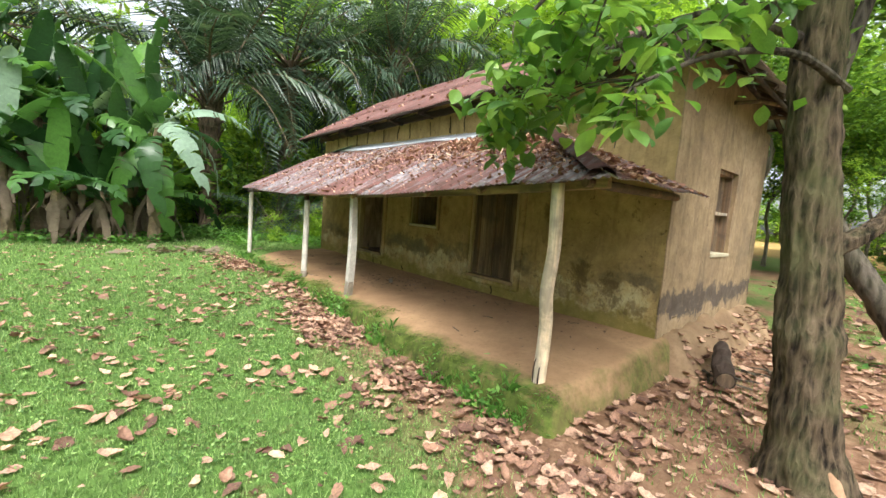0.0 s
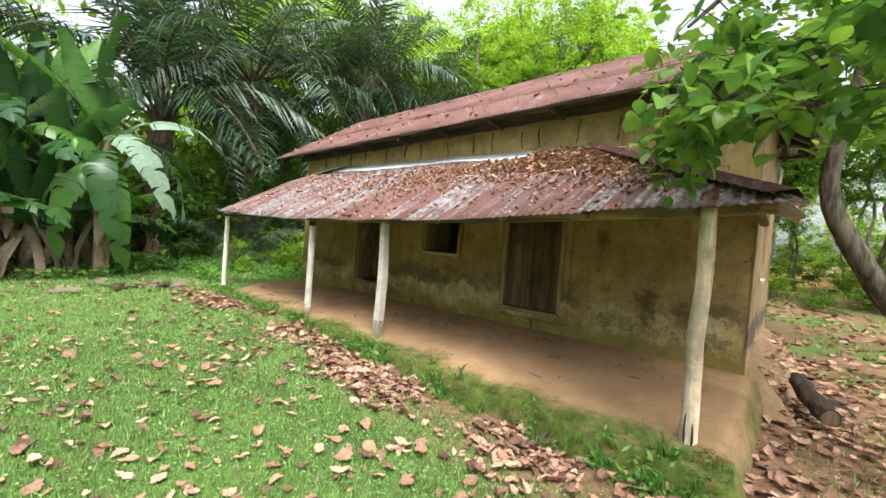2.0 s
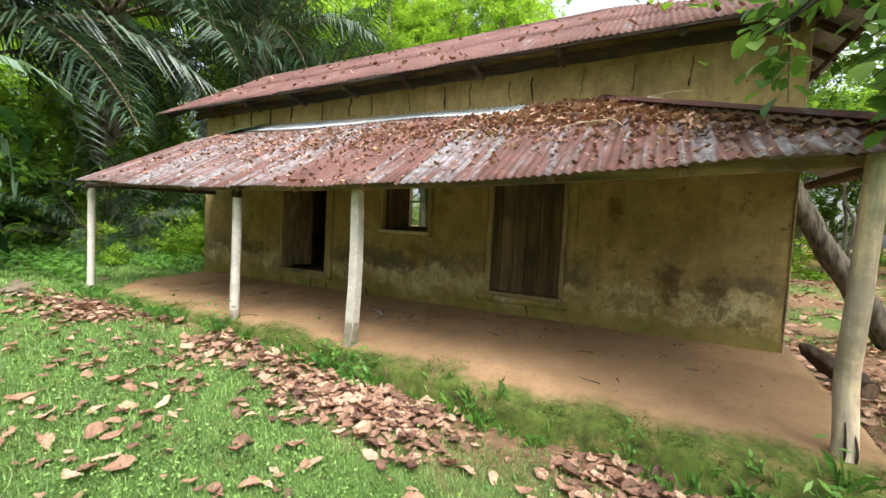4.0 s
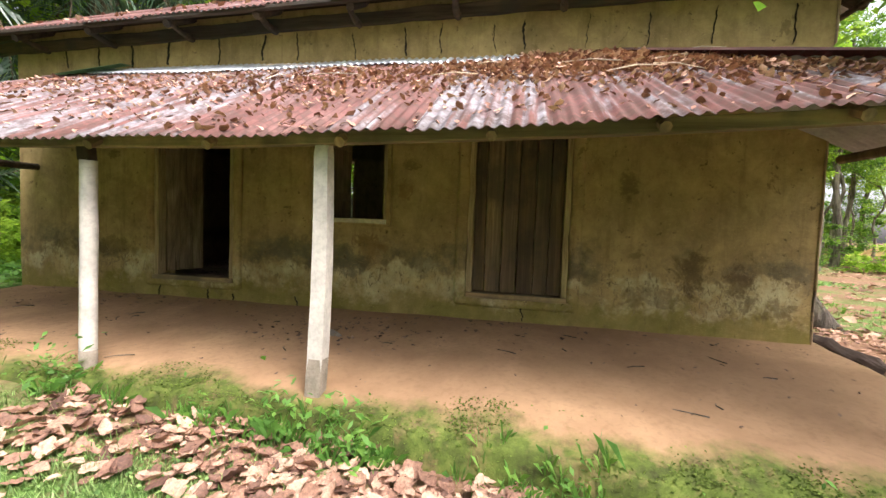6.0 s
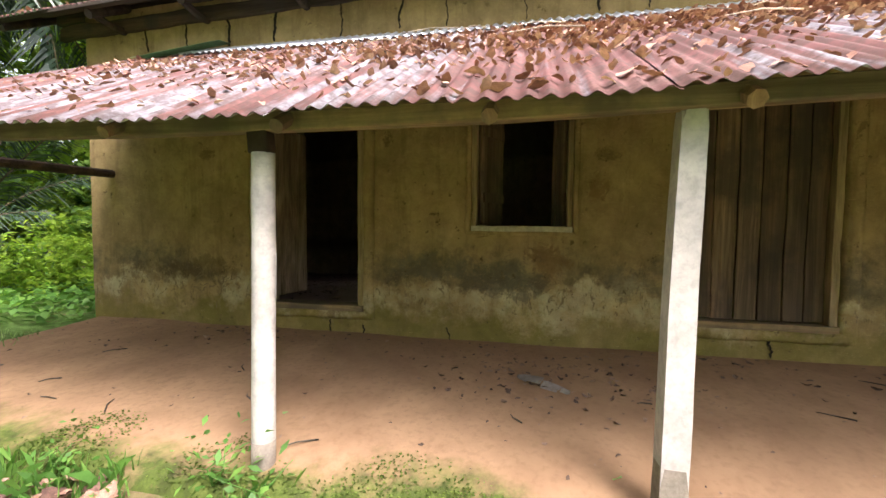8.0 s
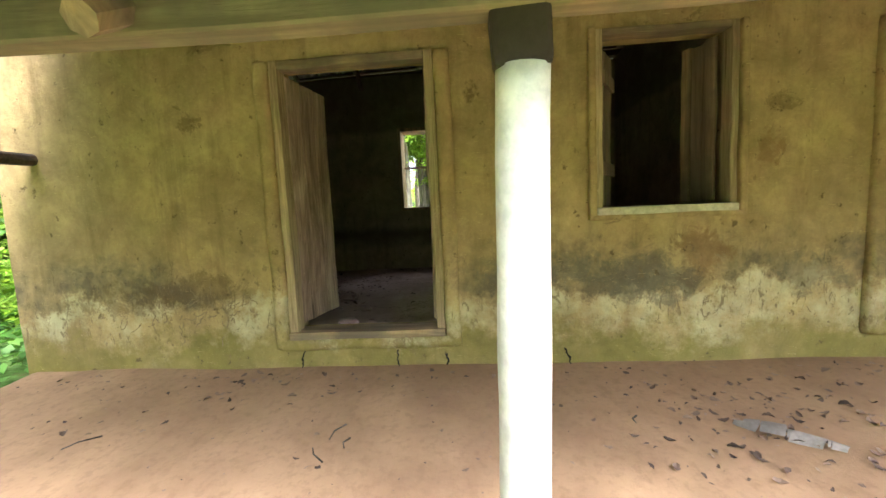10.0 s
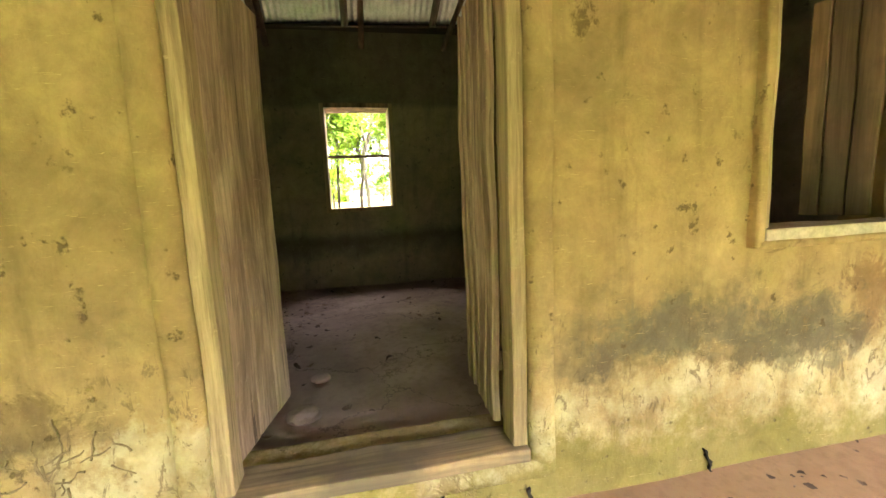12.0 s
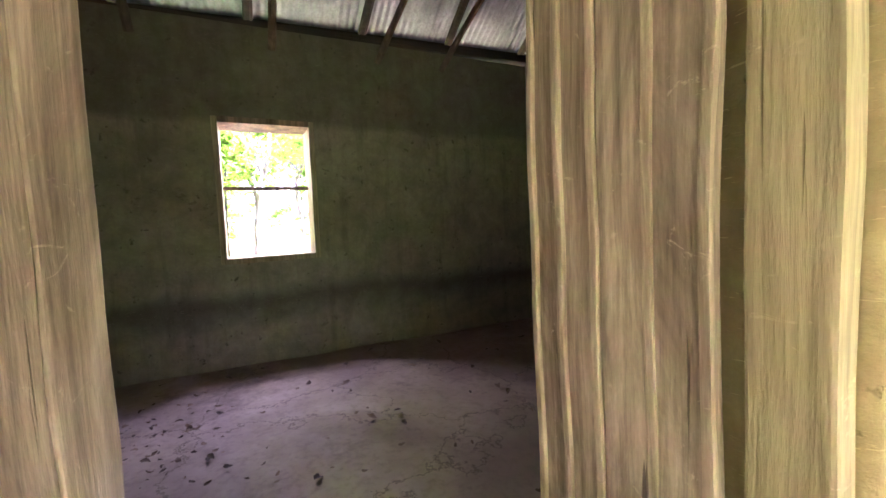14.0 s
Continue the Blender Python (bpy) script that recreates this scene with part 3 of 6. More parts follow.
def platform_z(x, y):
    top = 0.285 + 0.055 * (x - 2.9) + 0.02 * noise.noise(Vector((x * 1.2, y * 1.2, 9))) + 0.012 * step01(6, 11, y)
    g = ground_z(x, y) - 0.1
    ex = edge_x(y)
    ey = 1.55 + 0.05 * noise.noise(Vector((x * 2.0, 0, 5)))
    ey2 = 11.3 + 0.12 * noise.noise(Vector((x * 1.0, 0, 8)))
    k = (0.86 * step01(ex - 0.045, ex + 0.05, x) + 0.14 * step01(ex, ex + 0.4, x)) * step01(ey - 0.13, ey + 0.08, y) * step01(ey2 + 0.25, ey2 - 0.2, y)
    bump = (0.05 * noise.noise(Vector((x * 5, y * 5, 2))) + 0.03 * noise.noise(Vector((x * 13, y * 13, 2)))) * (1 - abs(2 * k - 1))
    return g + (top - g) * k + bump


px, py = np.concatenate([np.linspace(2.25, 3.2, 48), np.linspace(3.2, X_FRONT + 0.16, 32)[1:]]), np.linspace(1.2, 11.8, 260)
NX = len(px)
verts = [(x, y, platform_z(x, y)) for y in py for x in px]
faces = [(j * NX + i, j * NX + i + 1, (j + 1) * NX + i + 1, (j + 1) * NX + i) for j in range(259) for i in range(NX - 1)]
tagged(put("veranda_floor", mesh_data("veranda_floor", verts, faces, [M_FLOOR], True)), "red earth veranda floor with a green mossy edge", "floor", kind="structure")


# clay bank along the foot of the gable wall
def bank_z(x, y):
    g = ground_z(x, y) - 0.08
    reach = 0.56 + 0.16 * noise.noise(Vector((x * 1.3, 0, 6)))
    k = step01(Y_END - reach, Y_END - 0.02, y) * step01(5.0, 5.35, x) * step01(9.9, 9.4, x)
    return g + k ** 0.7 * (0.46 - g + 0.09 * noise.noise(Vector((x * 2.1, y * 3, 7))) + 0.03 * noise.noise(Vector((x * 7, y * 8, 7))))


bx, by = np.linspace(4.9, 10.0, 110), np.linspace(0.85, Y_END + 0.1, 30)
verts = [(x, y, bank_z(x, y)) for y in by for x in bx]
faces = [(j * 110 + i, j * 110 + i + 1, (j + 1) * 110 + i + 1, (j + 1) * 110 + i) for j in range(29) for i in range(109)]
tagged(put("clay_bank", mesh_data("clay_bank", verts, faces, [M_BANK], True)), "worn clay bank along the foot of the gable wall", "bank", kind="structure")

# ---- corrugated roofs ----
PITCHES = 0.0762


def sheet(name, o, a, d, n, s0, s1, t0, t1, mats, parent, lift=0.0, rows=5, label="", amp=0.0095, surf=None):
    """One corrugated sheet: o origin, a across, d down the slope, n out of it; t0 and t1 give its ends along d at each s."""
    o, a, d, n = Vector(o), Vector(a).normalized(), Vector(d).normalized(), Vector(n).normalized()
    m = max(4, round((s1 - s0) / PITCHES * 6))
    twist = random.uniform(-0.006, 0.006)
    top, bot = [], []
    for i in range(m + 1):
        s = s0 + (s1 - s0) * i / m
        for j in range(rows + 1):
            ta, tb = t0(s), t1(s)
            t = ta + (tb - ta) * j / rows
            sag = 0.012 * noise.noise(Vector((s * 0.9, t * 1.1, lift * 50)))
            h = amp * math.cos(2 * math.pi * s / PITCHES) + lift + sag + twist * (s - s0)
            p = (o + a * s + d * t if surf is None else surf(s, t)) + n * h
            top.append(p)
            bot.append(p - n * 0.0035)
    k = rows + 1
    base = len(top)
    faces, slot = [], []
    for i in range(m):
        for j in range(rows):
            q = (i * k + j, (i + 1) * k + j, (i + 1) * k + j + 1, i * k + j + 1)
            faces.append(q)
            slot.append(0)
            faces.append(tuple(base + v for v in q[::-1]))
            slot.append(1)
        e = (i * k + rows, (i + 1) * k + rows)
        faces.append((e[0], e[1], base + e[1], base + e[0]))
        slot.append(0)
    return put(name, mesh_data(name, top + bot, faces, mats, True, slot), parent, label)


roof = thing("roof", (RIDGE_X, 6.5, roof_z(RIDGE_X)), "rust-red corrugated iron hipped roof with stray leaves", "roof", kind="structure")
roof_inv = Matrix.Translation(roof.location).inverted()
SLOPE = (RIDGE_X - EAVE_X) / math.cos(PITCH)
RIDGE_Z0 = roof_z(RIDGE_X, 6.5) + ROOF_FALL * 6.5


def hip_start(y):
    """Where the hip cuts the slope at y, measured down from the ridge."""
    return SLOPE * max(0.0, 1 - (y - ROOF_Y0) / HIP_RUN)


for side in (-1, 1):
    down = (side * math.cos(PITCH), 0, -math.sin(PITCH))
    nor = (side * math.sin(PITCH), 0, math.cos(PITCH))
    s, i = ROOF_Y0 + 0.03, 0
    while s < ROOF_Y1 - 0.1:
        e = min(s + 0.79, ROOF_Y1)
        over = random.uniform(-0.03, 0.04)
        for lo, hi, up in ((-0.02, SLOPE * 0.54 + 0.1, 0.006), (SLOPE * 0.54, SLOPE + over, 0.0)):
            if hip_start(e) > hi - 0.02:
                continue
            ob = sheet("roof_sheet", (RIDGE_X, 0, RIDGE_Z0), (0, 1, -ROOF_FALL), down, nor, s, e, lambda v, lo=lo, hi=hi: min(hi - 0.01, max(lo, hip_start(v))), lambda v, hi=hi: hi, [M_SHEET_UP, M_ZINC], roof, up + 0.004 * (i % 2), 3)
            ob.matrix_parent_inverse = roof_inv
        s += 0.762
        i += 1
# hipped end over the near wall
h_down = Vector((0, -HIP_RUN, -(RIDGE_X - EAVE_X) * math.tan(PITCH) + ROOF_FALL * HIP_RUN))
h_nor = Vector((0, h_down.z, HIP_RUN)).normalized()
h_len = h_down.length
s, i = EAVE_X + 0.04, 0
while s < 2 * RIDGE_X - EAVE_X - 0.1:
    e = min(s + 0.79, 2 * RIDGE_X - EAVE_X - 0.04)
    ob = sheet("roof_sheet", (0, ROOF_Y0 + HIP_RUN, roof_z(RIDGE_X, ROOF_Y0 + HIP_RUN)), (1, 0, 0), h_down, h_nor, s, e, lambda v: h_len * min(0.99, abs(v - RIDGE_X) / (RIDGE_X - EAVE_X)), lambda v: h_len + 0.03 * math.sin(v * 3), [M_SHEET_UP, M_ZINC_DULL], roof, 0.004 * (i % 2), 4)
    ob.matrix_parent_inverse = roof_inv
    s += 0.762
    i += 1
bm = bmesh.new()
prof = [(-0.16, -0.112), (-0.08, -0.058), (0, -0.012), (0.08, -0.058), (0.16, -0.112)]
rows = []
for y in np.linspace(ROOF_Y0 + HIP_RUN - 0.05, ROOF_Y1 + 0.01, 30):
    rows.append([bm.verts.new((RIDGE_X + a, y, roof_z(RIDGE_X, y) + 0.035 + b + 0.01 * noise.noise(Vector((a, y, 0))))) for a, b in prof])
for r0, r1 in zip(rows, rows[1:]):
    for k in range(4):
        bm.faces.new((r0[k], r0[k + 1], r1[k + 1], r1[k]))
cap = part("ridge_cap", bm, M_SHEET_UP, roof)
cap.matrix_parent_inverse = roof_inv

# veranda lean-to with a hipped end
VX0, VZ0 = 2.80, 1.915
VX1, VZ1 = 5.04, 3.21
VPITCH = math.atan2(VZ1 - VZ0, VX1 - VX0)
HIP_Y, CORNER_Y, VLEFT = 3.62, 1.33, 10.82
v_roof = thing("veranda_roof", (3.8, 6.0, 2.5), "rusted corrugated iron veranda roof strewn with dry leaves", "roof", kind="structure")
v_inv = Matrix.Translation(v_roof.location).inverted()
VLEN = (VX1 - VX0) / math.cos(VPITCH)


def eave_lift(y):
    return 0.25 * (max(0.0, 6.6 - y) / 5.0) ** 1.6 + 0.07 * (max(0.0, y - 7.5) / 3.0) ** 2


v_down = Vector((-math.cos(VPITCH), 0, -math.sin(VPITCH)))
v_nor = Vector((-math.sin(VPITCH), 0, math.cos(VPITCH)))


def v_point(y, t, h=0.0):
    """A point on the veranda roof, t metres down from the wall."""
    return Vector((VX1, y, VZ1)) + v_down * t + v_nor * h + Vector((0, 0, eave_lift(y) * t / VLEN))


def hip_t(y):
    """Where the hip cuts the sheet at y, measured down from the wall."""
    return 0.0 if y >= HIP_Y else VLEN * min(1.0, (HIP_Y - y) / (HIP_Y - CORNER_Y))


s, i = CORNER_Y, 0
while s < VLEFT - 0.1:
    e = min(s + 0.79, VLEFT)
    mid = (s + e) / 2
    d = (v_point(mid, VLEN) - v_point(mid, 0)).normalized()
    n = Vector((0, 1, 0)).cross(d) * -1
    if n.z < 0:
        n = -n
    over = random.uniform(-0.02, 0.05)
    ob = sheet("veranda_sheet", (VX1, 0, VZ1), (0, 1, 0), d, n, s, e, lambda v: hip_t(v) + max(0.0, (v - 10.3)) * 1.3, lambda v, o=over: VLEN + o, [M_SHEET, M_ZINC_DULL], v_roof, 0.004 * (i % 2), 6, surf=v_point)
    ob.matrix_parent_inverse = v_inv
    s += 0.762
    i += 1
# hipped end
ey_top, ey_low = HIP_Y, CORNER_Y
end_d = Vector((0, CORNER_Y - HIP_Y, VZ0 + eave_lift(CORNER_Y) - VZ1))
end_len = end_d.length
end_n = end_d.normalized().cross(Vector((1, 0, 0)))
if end_n.z < 0:
    end_n = -end_n
s, i = VX0 + 0.02, 0
while s < 5.08:
    e = min(s + 0.79, 5.12)
    ob = sheet("hip_sheet", (0, HIP_Y, VZ1), (1, 0, 0), end_d, end_n, s, e, lambda v: end_len * max(0.0, min(0.97, (VX1 - v) / (VX1 - VX0))), lambda v: end_len * 1.0 + 0.05 * math.sin(v * 5), [M_SHEET_END, M_ZINC_DULL], v_roof, 0.004 * (i % 2), 5)
    ob.matrix_parent_inverse = v_inv
    s += 0.762
    i += 1


def strip(name, pts, width_dirs, mat, parent, inv, lift=0.02):
    """A folded metal strip along pts; width_dirs: two vectors to its sides."""
    bm = bmesh.new()
    rows = []
    for p in pts:
        p = Vector(p)
        w = 0.012 * noise.noise(p * 2)
        rows.append([bm.verts.new(p + Vector(width_dirs[0]) * (1 + w)), bm.verts.new(p + Vector((0, 0, lift + w))), bm.verts.new(p + Vector(width_dirs[1]))])
    for r0, r1 in zip(rows, rows[1:]):
        for k in range(2):
            bm.faces.new((r0[k], r0[k + 1], r1[k + 1], r1[k]))
    bmesh.ops.solidify(bm, geom=bm.faces[:], thickness=0.003)
    ob = part(name, bm, mat, parent)
    ob.matrix_parent_inverse = inv
    return ob


hip_a, hip_b = v_point(HIP_Y, 0, 0.03), v_point(CORNER_Y + 0.02, VLEN - 0.02, 0.03)
strip("hip_cap", [hip_a.lerp(hip_b, k / 14) for k in range(15)], [v_down * 0.05 + Vector((0.02, 0.16, 0.035)), end_d.normalized() * 0.05 + Vector((0.14, 0, -0.01))], M_SHEET_UP, v_roof, v_inv, 0.035)
# grey upstand of newer sheet along the wall
s, i = HIP_Y + 0.15, 0
while s < 9.75:
    e = min(s + 0.79, 9.75)
    ob = sheet("flashing_sheet", (VX1, 0, VZ1), (0, 1, 0), v_down, v_nor, s, e, lambda v: -0.02, lambda v: 0.30 + 0.06 * math.sin(v * 1.7), [M_ZINC, M_ZINC_DULL], v_roof, 0.026, 3, "bare grey galvanised flashing sheet", surf=v_point)
    ob.matrix_parent_inverse = v_inv
    s += 0.762
strip("green_flashing", [(4.80, 10.25, 3.11), (4.84, 9.9, 3.17), (4.88, 9.35, 3.24)], [(-0.12, 0.02, -0.06), (0.16, 0, 0.04)], M_GREEN_TIN, v_roof, v_inv, 0.01)

# roof timbers of the veranda
beam_pts = [(3.04 + 0.02 * math.sin(k), 1.45 + k * 0.84, 1.935 + 0.8 * eave_lift(1.45 + k * 0.84)) for k in range(12)]
bm = bmesh.new()
rows = []
for x, y, z in beam_pts:
    rows.append([bm.verts.new((x + a, y, z + b + 0.006 * noise.noise(Vector((a * 9, y, b * 9))))) for a, b in ((-0.035, -0.045), (0.035, -0.045), (0.035, 0.04), (-0.035, 0.04))])
for r0, r1 in zip(rows, rows[1:]):
    for k in range(4):
        bm.faces.new((r0[k], r0[(k + 1) % 4], r1[(k + 1) % 4], r1[k]))
bm.faces.new(rows[0][::-1])
bm.faces.new(rows[-1])
bmesh.ops.bevel(bm, geom=[e for e in bm.edges], offset=0.006, segments=1, affect="EDGES")
tagged(part("veranda_beam", bm, M_BEAM), "pale sawn timber beam carried by the veranda posts", "beam", kind="structure")
bm = tube(smooth_line([(2.90, 1.60, 2.14), (3.6, 1.60, 2.15), (5.02, 1.62, 2.17)], 9), [0.045] * 9, 8, 0.15)
tagged(part("hip_beam", bm, M_WOOD), "rough pole under the hipped veranda end", "beam", kind="structure")
bm = tube(smooth_line([(2.95, 10.93, 1.93), (3.9, 10.94, 1.99), (5.2, 10.92, 2.02)], 8), [0.045] * 8, 8, 0.15)
tagged(part("end_beam", bm, M_DARKWOOD), "dark pole from the corner post to the wall", "beam", kind="structure")
for k, y in enumerate(np.arange(1.95, 10.7, 0.92)):
    a, b = v_point(y, max(hip_t(y), 0.02) + 0.12, -0.10), v_point(y, VLEN - 0.10, -0.09)
    tagged(part("veranda_rafter", tube([a, a.lerp(b, 0.5), b], [0.034, 0.036, 0.034], 7, 0.1), M_WOOD), "round pole rafter under the veranda iron", "rafter", "veranda rafters", "structure")
for t in (0.35, 1.2, 2.05):
    a, b = v_point(max(CORNER_Y + 0.3, HIP_Y - (HIP_Y - CORNER_Y) * t / VLEN + 0.2), t, -0.06), v_point(10.4, t, -0.06)
    tagged(part("veranda_batten", tube([v_point(a.y + (b.y - a.y) * k / 16, t, -0.06) for k in range(17)], [0.014] * 17, 6), M_DARKWOOD), "thin batten under the veranda iron", "batten", "veranda battens", "structure")

# upper roof timbers: plate, rafters with tails, purlins
for x, z in ((X_FRONT + 0.10, 3.86), (X_BACK - 0.16, TOP + 0.06)):
    bm = box((x - 0.07, Y_END + 0.4, z), (x + 0.07, Y_LEFT + 0.45, z + 0.09), 0.012, 0.012, 20)
    for v in bm.verts:
        v.co.z -= ROOF_FALL * (v.co.y - 6.5)
    tagged(part("wall_plate", bm, M_DARKWOOD), "dark timber plate along the wall top", "beam", kind="structure")
for k, y in enumerate((1.62, 2.9, 4.15, 5.25, 6.37, 7.40, 8.51, 9.62, 10.65, 11.75)):
    for side in (-1, 1):
        pts = []
        for f in (-0.02, 0.3, 0.65, 1.0):
            x = RIDGE_X + side * f * (RIDGE_X - EAVE_X - 0.06)
            pts.append((x, y + 0.03 * math.sin(k * 2 + f * 3), roof_z(x, y) - 0.105))
        tagged(part("roof_rafter", tube(pts, [0.045, 0.048, 0.05, 0.045], 7, 0.12), M_DARKWOOD), "sooty pole rafter under the iron roof", "rafter", "roof rafters", "structure")
    if 1 < k < 9:
        bm = tube(smooth_line([(X_FRONT - 0.02, y + 0.02, roof_z(5.1, y) - 0.36), (X_FRONT - 0.16, y + 0.03, roof_z(5.1, y) - 0.36), (X_FRONT - 0.40, y, roof_z(5.1, y) - 0.34)], 6), [0.04, 0.045, 0.04, 0.038, 0.035, 0.03], 7, 0.2)
        tagged(part("eave_bracket", bm, M_DARKWOOD), "crooked dark bracket under the eave", "bracket", "eave brackets", "structure")
for side in (-1, 1):
    for f in (0.12, 0.36, 0.60, 0.84, 0.985):
        x = RIDGE_X + side * f * (RIDGE_X - EAVE_X)
        z = roof_z(x) - 0.036
        bm = box((x - 0.03, ROOF_Y0 + 0.05, z - 0.02), (x + 0.03, ROOF_Y1 - 0.05, z + 0.018), 0.005, 0.008, 24)
        for v in bm.verts:
            v.co.z += roof_z(x, v.co.y) - roof_z(x)
        tagged(part("purlin", bm, M_DARKWOOD), "dark sawn purlin under the iron roof", "purlin", "roof purlins", "structure")
# rough dark wall plate showing under the eave
bm = box((X_FRONT - 0.05, Y_END + 0.1, 3.64), (X_FRONT + 0.02, Y_LEFT + 0.3, 3.78), 0.014, 0.02, 50)
for v in bm.verts:
    v.co.z -= ROOF_FALL * (v.co.y - 6.5)
tagged(part("wall_plate", bm, M_DARKWOOD), "rough dark timber plate along the wall top", "beam", kind="structure")
# crooked braces from the back wall to the rafters
for y0, x1, y1, z1 in ((8.36, 8.35, 8.34, 4.35), (7.35, 8.3, 6.95, 4.40), (6.62, 8.25, 6.15, 4.42), (9.45, 8.4, 9.5, 4.30)):
    bm = tube(smooth_line([(X_BACK - WALL - 0.02, y0, 3.46), ((X_BACK - WALL + x1) / 2, (y0 + y1) / 2, (3.46 + z1) / 2 + 0.04), (x1, y1, z1)], 7), [0.035, 0.036, 0.035, 0.034, 0.033, 0.032, 0.03], 7, 0.2)
    tagged(part("roof_brace", bm, M_WOOD), "weathered pole brace from wall to rafter", "brace", "roof braces", "structure")
# rafters and struts under the hipped end
for k, x in enumerate((4.95, 5.55, 6.15, 6.75, 7.35, 7.95, 8.55, 9.15, 9.65)):
    reach = min(HIP_RUN, 2.65 - abs(x - RIDGE_X))
    pts = [(x + 0.03 * math.sin(k * 3 + f), ROOF_Y0 + 0.03 + f * reach, roof_z(x, ROOF_Y0 + 0.03 + f * reach) - 0.09) for f in (0, 0.3, 0.6, 0.95)]
    tagged(part("roof_rafter", tube(pts, [0.04, 0.045, 0.042, 0.04], 7, 0.15), M_DARKWOOD), "sooty pole rafter under the hipped roof end", "rafter", "roof rafters", "structure")
bm = tube(smooth_line([(EAVE_X + 0.1, ROOF_Y0 + 0.10, 3.80), (7.2, ROOF_Y0 + 0.12, 3.79), (9.8, ROOF_Y0 + 0.10, 3.80)], 16), [0.03] * 16, 7, 0.3)
tagged(part("eave_pole", bm, M_DARKWOOD), "rough dark pole along the hipped eave", "beam", kind="structure")
for x0, x1 in ((5.6, 6.5), (7.0, 8.0), (8.2, 9.1)):
    bm = tube([(x0, Y_END - 0.01, 3.72), ((x0 + x1) / 2, Y_END - 0.22, 3.82), (x1, ROOF_Y0 + 0.16, 3.84)], [0.03, 0.032, 0.028], 7, 0.2)
    tagged(part("eave_strut", bm, M_WOOD), "weathered crooked strut under the hipped eave", "strut", "eave struts", "structure")
# ---- wall cracks ----
random.seed(4)


def crack(parent, y, z0, z1, width, x=X_FRONT):
    # near-black sliver proud of the plaster; the shade inside a crack is its colour
    bm = bmesh.new()
    n = 16
    rows = []
    off = 0.0
    for i in range(n):
        f = i / (n - 1)
        off += random.uniform(-0.009, 0.009)
        w = 0.7 * width * (0.35 + random.random()) * (0.25 if i in (0, n - 1) else 1.0) / 2
        z = z0 + (z1 - z0) * f
        rows.append([bm.verts.new((x - 0.016 - 0.012 * noise.noise(Vector((x, y, z)) * 1.3), y + off + k * w, z)) for k in (-1, 1)] + [bm.verts.new((x + 0.02, y + off, z))])
    for r0, r1 in zip(rows, rows[1:]):
        bm.faces.new((r0[0], r0[1], r1[1], r1[0]))
        bm.faces.new((r0[1], r0[2], r1[2], r1[1]))
        bm.faces.new((r0[2], r0[0], r1[0], r1[2]))
    part("crack", bm, M_CRACK, parent)


for y in (2.05, 2.75, 3.35, 3.95, 4.55, 4.85, 5.45, 5.85, 6.45, 7.15, 7.6, 8.2, 8.9, 9.4, 9.9, 10.4):
    crack(wall_front, y, 3.26 + random.uniform(0, 0.05), 3.66 - random.uniform(0, 0.1), random.choice((0.010, 0.016, 0.03)))
crack(wall_front, 7.10, 0.38, 0.52, 0.022)
crack(wall_front, 8.00, 0.36, 0.50, 0.022)
crack(wall_front, 8.32, 0.38, 0.54, 0.012)
crack(wall_front, 9.02, 0.37, 0.56, 0.012)
crack(wall_front, 4.45, 0.42, 0.58, 0.025)


# crooked earth runs left by termites on the lower wall
M_RUN = plain("dark_termite_earth", (0.23, 0.17, 0.09), 0.95, scale=20)
for k in range(80):
    y = random.choice((random.gauss(9.75, 0.28), random.gauss(9.75, 0.28), random.gauss(2.6, 0.4)))
    z = random.gauss(0.86, 0.09)
    if D1[0] - 0.2 < y < D1[1] + 0.2 or D2[0] - 0.16 < y < D2[1] + 0.16:
        continue
    pts, a = [], random.uniform(-2.6, -0.5)
    for j in range(random.randint(3, 6)):
        pts.append((X_FRONT - 0.003 - 0.012 * (noise.noise(Vector((X_FRONT, y, z)) * 1.3) + 0.6 * noise.noise(Vector((X_FRONT, y, z)) * 4.0)), y, z))
        a += random.gauss(0, 0.5)
        y, z = y + 0.020 * math.cos(a), z + 0.020 * math.sin(a)
    part("termite_run", tube(pts, [0.0036 * random.uniform(0.4, 1.3) for q in pts], 5, 0.3, 30), M_RUN, wall_front)


# ---- door and window surrounds ----
def surround(name, y0, y1, z0, z1, wide, bottom, label):
    """Raised rounded plaster band round an opening, with its foot."""
    ob = thing(name, (X_FRONT, (y0 + y1) / 2, z0), label, "surround", kind="structure")
    inv = Matrix.Translation(ob.location).inverted()
    for lo, hi in (((X_FRONT - 0.042, y0 - wide, z0 - bottom), (X_FRONT + 0.05, y0 - 0.002, z1)), ((X_FRONT - 0.042, y1 + 0.002, z0 - bottom), (X_FRONT + 0.05, y1 + wide, z1)), ((X_FRONT - 0.046, y0 - wide + 0.02, z0 - bottom - 0.004), (X_FRONT + 0.05, y1 + wide - 0.02, z0 - 0.002))):
        p = part("plaster_band", box(lo, hi, min(0.036, 0.4 * wide, 0.4 * bottom), 0.010, 14), M_FRONT, ob, smooth=True)
        p.matrix_parent_inverse = inv
    return ob


